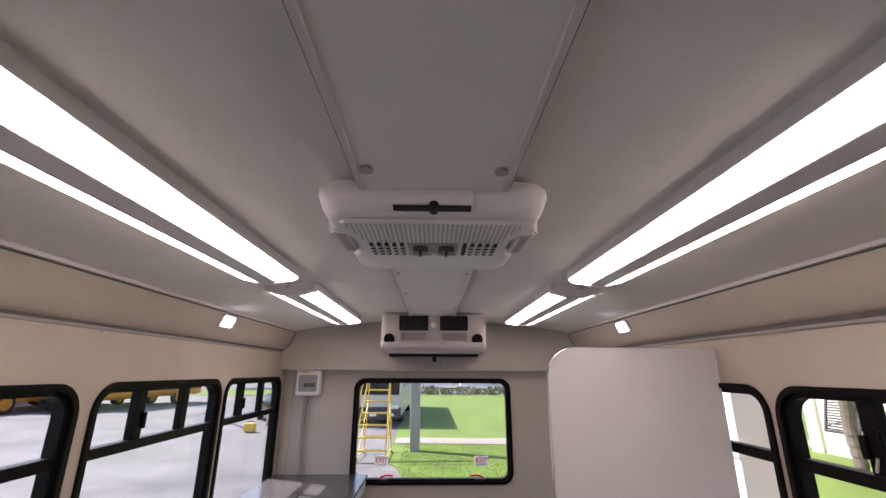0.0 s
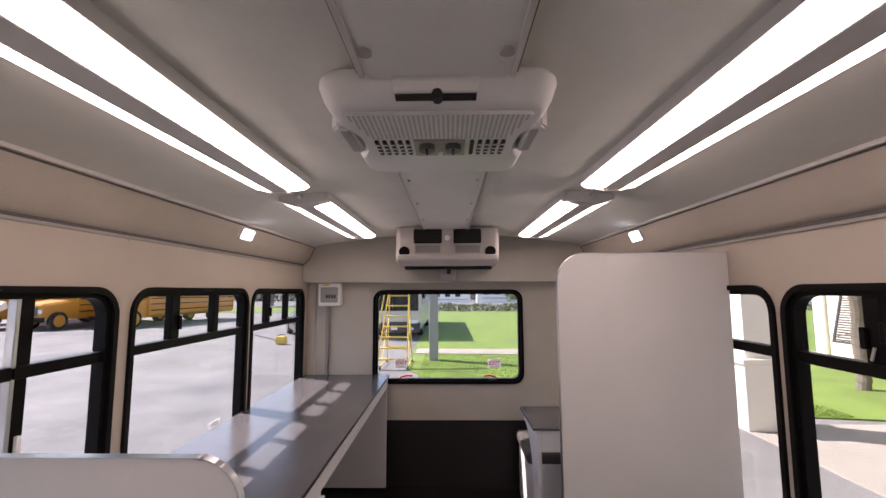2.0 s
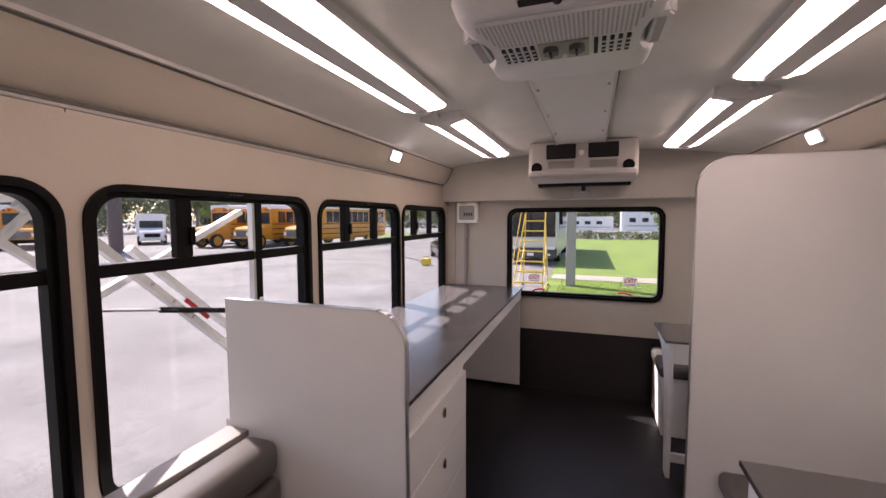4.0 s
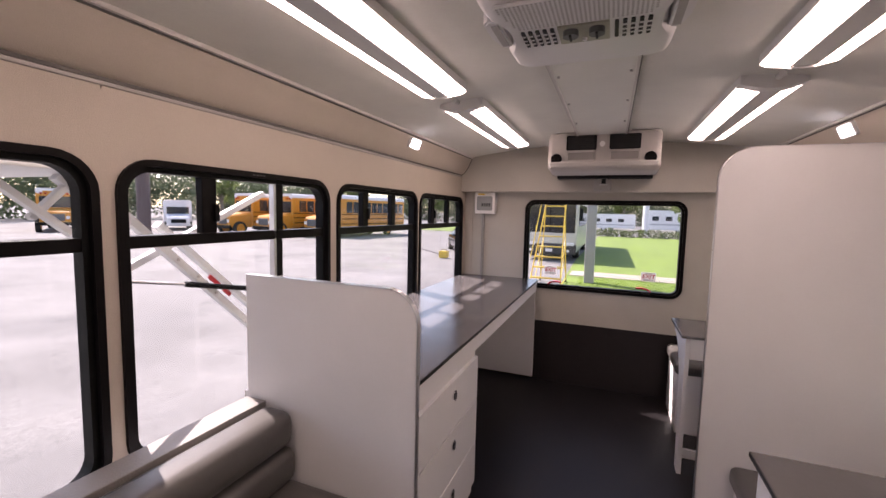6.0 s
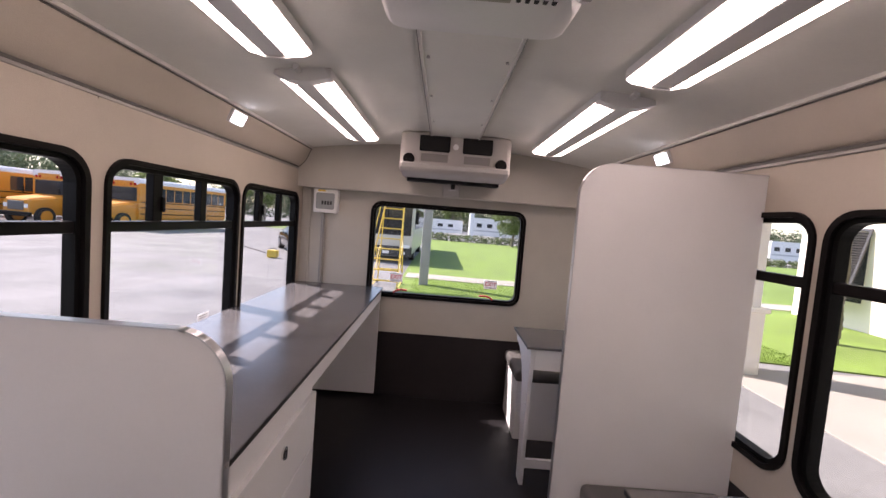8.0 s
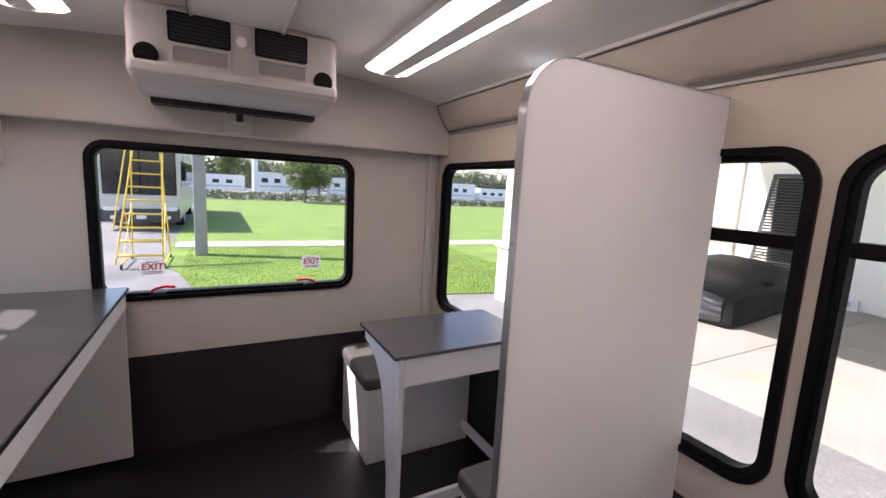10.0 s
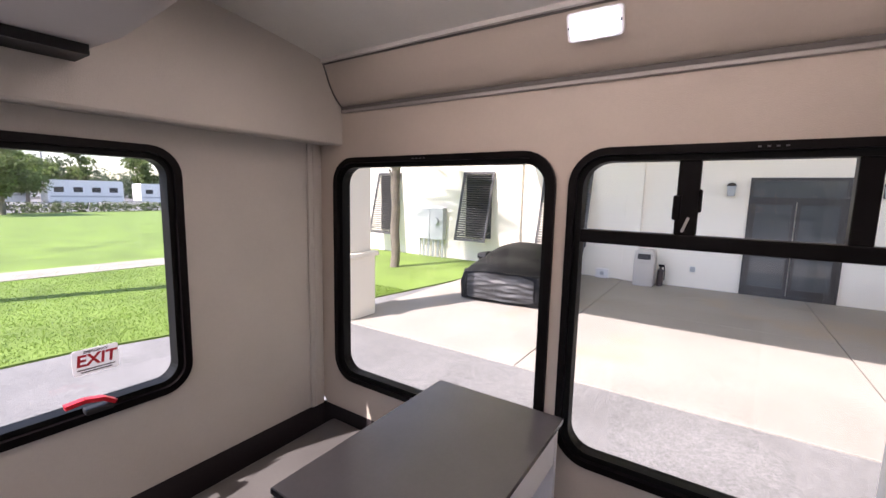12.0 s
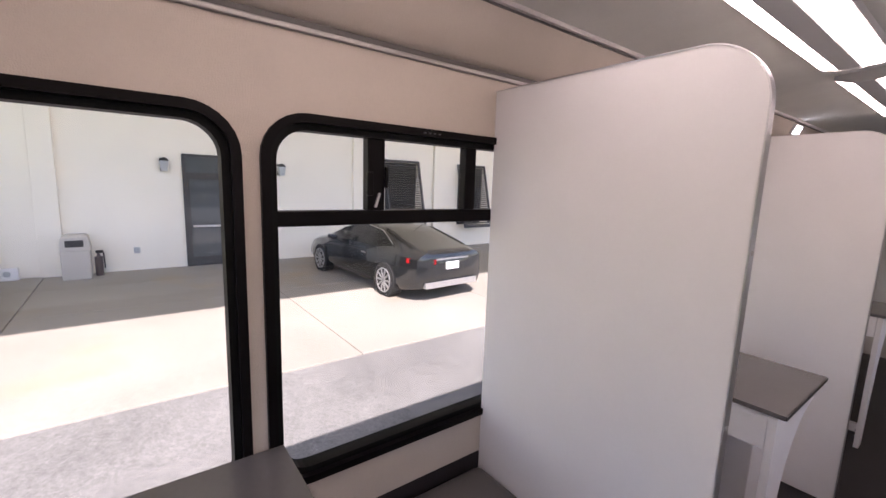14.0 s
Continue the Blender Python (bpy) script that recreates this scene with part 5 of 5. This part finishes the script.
for y0, y1 in ((8.38, 9.54), (5.28, 6.72), (-5.28, -3.90), (-8.3, -6.95), (12.3, 13.4)):
    bahama_shutter(y0, y1)
dr = part("entrance", plate("x", WX - 0.06, WX - 0.002, [(-0.13, G + 0.02), (1.65, G + 0.02), (1.65, 1.97), (-0.13, 1.97)], [(-0.06, G + 0.10), (1.58, G + 0.10), (1.58, 1.90), (-0.06, 1.90)]), DOORF, bl, "dark bronze glazed double entrance door")
part("transom_bar", box(WX - 0.06, WX - 0.002, -0.06, 1.58, 1.42, 1.52), DOORF, dr)
part("transom_glass", box(WX - 0.02, WX - 0.008, -0.06, 1.58, 1.52, 1.90), DOORG, dr)
for a, b2 in ((-0.06, 0.75), (0.77, 1.58)):
    part("door_glass", box(WX - 0.02, WX - 0.008, a + 0.07, b2 - 0.07, G + 0.24, 1.36), DOORG, dr)
    part("door_leaf", plate("x", WX - 0.045, WX - 0.01, [(a, G + 0.10), (b2, G + 0.10), (b2, 1.42), (a, 1.42)], [(a + 0.07, G + 0.26), (b2 - 0.07, G + 0.26), (b2 - 0.07, 1.35), (a + 0.07, 1.35)]), DOORF, dr)
    part("push_bar", box(WX - 0.085, WX - 0.05, a + 0.1, b2 - 0.1, 0.16, 0.21, 0.005), ALU, dr)


def wall_lantern(y):
    e = thing("wall_lantern", "dark bronze wall lantern with pale glass", "wall lamp", group="wall lanterns")
    part("back_plate", box(WX - 0.03, WX - 0.002, y - 0.08, y + 0.08, 1.53, 1.84, 0.01), DOORF, e)
    part("cage", loft([[(WX - 0.14 + s * w, y + t * w, z) for s, t in ((-1, -1), (1, -1), (1, 1), (-1, 1))] for z, w in ((1.53, 0.06), (1.77, 0.09))]), PALEBOX, e, "pale glass")
    part("cap", loft([[(WX - 0.14 + s * w, y + t * w, z) for s, t in ((-1, -1), (1, -1), (1, 1), (-1, 1))] for z, w in ((1.77, 0.11), (1.85, 0.03))]), DOORF, e)
    part("arm", box(WX - 0.14, WX - 0.02, y - 0.015, y + 0.015, 1.78, 1.81), DOORF, e)


wall_lantern(2.02)
wall_lantern(-0.69)
BEIGE = mat("beige_plastic", (0.50, 0.46, 0.40), 0.6)
tb = thing("litter_bin", "beige litter bin with a dark slot at the wall", "bin", (11.97, 3.72, G + 0.022))
part("body", box(-0.24, 0.24, -0.24, 0.24, 0, 0.62, 0.02), BEIGE, tb)
part("hood", loft([[(s * w, t * w, z) for s, t in ((-1, -1), (1, -1), (1, 1), (-1, 1))] for z, w in ((0.62, 0.25), (0.66, 0.25), (0.9, 0.22), (0.95, 0.16))]), BEIGE, tb)
part("slot", box(-0.25, -0.20, -0.15, 0.15, 0.70, 0.84), DARK, tb)
fe = thing("fire_extinguisher", "dark dull red fire extinguisher standing by the wall", "extinguisher", (12.1, 3.36, G + 0.022))
DULLRED = mat("dull_dark_red", (0.07, 0.045, 0.042), 0.5)
part("cylinder", cyl((0, 0, 0), (0, 0, 0.42), 0.075, 18), DULLRED, fe, smooth=True)
part("neck", cyl((0, 0, 0.42), (0, 0, 0.5), 0.04, 14, 0.02), DULLRED, fe)
part("valve", box(-0.03, 0.03, -0.09, 0.05, 0.5, 0.56, 0.01), RUBBER, fe)
part("hose", cyl((0, -0.09, 0.5), (0, -0.1, 0.15), 0.014, 8), RUBBER, fe)
sg = thing("floor_sign", "small white box sign leaning at the wall foot", "sign", (12.25, 4.84, G + 0.022))
part("board", box(-0.05, 0.05, -0.17, 0.17, 0, 0.26, 0.01), PLASTIC, sg)
part("mark", cyl((-0.054, 0, 0.14), (-0.05, 0, 0.14), 0.06, 16), PALEBOX, sg)
ob = thing("outlet_box", "small grey outlet box on the stucco wall", "outlet")
part("cover", box(WX - 0.05, WX - 0.003, 2.60, 2.72, -0.42, -0.28, 0.01), PALEBOX, ob)
# electrical cabinets and conduits
em = thing("meter_cabinet", "pale grey electrical cabinets with conduits on the wall", "electrical cabinet")
part("cabinet", box(WX - 0.24, WX - 0.003, 10.25, 10.80, -0.19, 0.93, 0.01), PALEBOX, em)
part("cabinet", box(WX - 0.20, WX - 0.003, 10.85, 11.45, -0.19, 0.91, 0.01), PALEBOX, em)
part("meter", cyl((WX - 0.32, 10.53, 0.48), (WX - 0.22, 10.53, 0.48), 0.12, 20), PALEBOX, em)
for i in range(6):
    part("conduit", cyl((WX - 0.12, 10.32 + 0.2 * i, G), (WX - 0.12, 10.32 + 0.2 * i, -0.15), 0.04, 10), PALEBOX, em)

# canopy over the forecourt with its corner columns
cp = thing("entrance_canopy", "cream canopy over the forecourt carried by square columns, slab out of view", "canopy")
# unseen slab inferred from its shade; edge, height and wall gap set for light
part("slab", box(2.80, WX - 0.62, -26, 8.3, 6.0, 6.3, 0.03), STUCCO, cp)
for y in (7.81, -10.5, -24.0):
    part("pedestal", box(5.00, 5.70, y - 0.36, y + 0.36, G, 0.27, 0.02), STUCCO, cp)
    part("cap", box(4.95, 5.75, y - 0.41, y + 0.41, 0.27, 0.36, 0.02), STUCCO, cp)
    part("shaft", box(5.06, 5.64, y - 0.30, y + 0.30, 0.36, 6.0, 0.01), STUCCO, cp)

# palm
pm = thing("palm_tree", "palm tree with rough grey trunk by the building", "palm", (9.74, 10.37, G))
bm = bmesh.new()
for i in range(22):
    z = i * 0.21
    cyl((0.02 * math.sin(i), 0.02 * math.cos(i), z), (0.02 * math.sin(i + 1), 0.02 * math.cos(i + 1), z + 0.22), 0.15 - 0.001 * i, 12, 0.125, bm=bm)
    if i > 12:
        for k in range(5):
            a = k * 1.256 + i * 0.7
            bar((0.10 * math.cos(a), 0.10 * math.sin(a), z), (0.24 * math.cos(a), 0.24 * math.sin(a), z + 0.24), 0.06, 0.02, bm=bm)
part("trunk", bm, BARK, pm)
rp = np.random.default_rng(3)
vs = []
for k in range(20):
    a, el = k * 2.4, rp.uniform(-0.2, 1.0)
    for j in range(34):
        t = j / 33
        cpt = np.array([math.cos(a) * 2.3 * t, math.sin(a) * 2.3 * t, 4.7 + 1.5 * el * t - 1.9 * t * t])
        side = np.array([-math.sin(a), math.cos(a), 0])
        ln = 0.62 * math.sin(math.pi * min(1, t + 0.12)) + 0.05
        for s in (-1, 1):
            tip = cpt + side * s * ln + np.array([math.cos(a) * 0.22, math.sin(a) * 0.22, -0.28 * ln])
            vs.append([cpt, cpt + np.array([0.04 * math.cos(a), 0.04 * math.sin(a), 0]), tip])
vs = np.array(vs).reshape(-1, 3)
me = bpy.data.meshes.new("fronds")
me.from_pydata(vs.tolist(), [], np.arange(len(vs)).reshape(-1, 3).tolist())
me.materials.append(LEAF)
new("fronds", me).parent = pm

# folding lift arms just outside the left wall
lf = thing("folded_lift_arms", "white metal lift arms with red reflectors outside the window", "lift")
AX = -1.46


def lift_arm(p, q, w, dx=0.0):
    return part("arm", bar((AX + dx, *p), (AX + dx, *q), w * 0.62, 0.035, up=(1, 0, 0), bevel=0.003), ARMW, lf)


lift_arm((0.812, 1.453), (1.572, 0.716), 0.044)
lift_arm((0.832, 1.155), (1.552, 1.493), 0.040, -0.06)
lift_arm((1.032, 1.352), (1.552, 0.872), 0.038, -0.06)
lift_arm((0.452, 1.585), (0.852, 1.225), 0.030, -0.02)
lift_arm((0.652, 1.375), (0.752, 1.485), 0.030, -0.05)
lift_arm((0.717, 1.505), (0.792, 1.440), 0.030, -0.05)
for y, z in ((0.972, 1.298), (1.052, 1.22), (1.132, 1.143), (1.212, 1.065)):
    part("rivet", cyl((AX + 0.022, y, z), (AX + 0.027, y, z), 0.006, 8), GREYPL, lf)
part("strut", cyl((AX + 0.03, 0.852, 1.165), (AX + 0.03, 1.072, 1.122), 0.006, 10), CHROME, lf)
part("strut", cyl((AX + 0.03, 1.072, 1.122), (AX + 0.03, 1.502, 1.03), 0.011, 10), RUBBER, lf, "black gas strut")
for p, q in (((1.227, 1.128), (1.277, 1.082)), ((1.297, 1.062), (1.332, 1.030)), ((0.852, 1.165), (0.897, 1.186))):
    part("reflector", bar((AX - 0.035, *p), (AX - 0.035, *q), 0.018, 0.006, up=(1, 0, 0)), RED, lf, "red reflector strip")
# white band extended to a plate that shades the bench ledge; posts are added
part("shade_plate", box(AX - 0.9, AX + 0.12, -1.3, 0.82, 1.515, 1.56, 0.006), ARMW, lf)
for y in (-1.2, 0.2):
    part("post", box(AX - 0.85, AX - 0.78, y, y + 0.07, G, 1.53, 0.004), ARMW, lf)
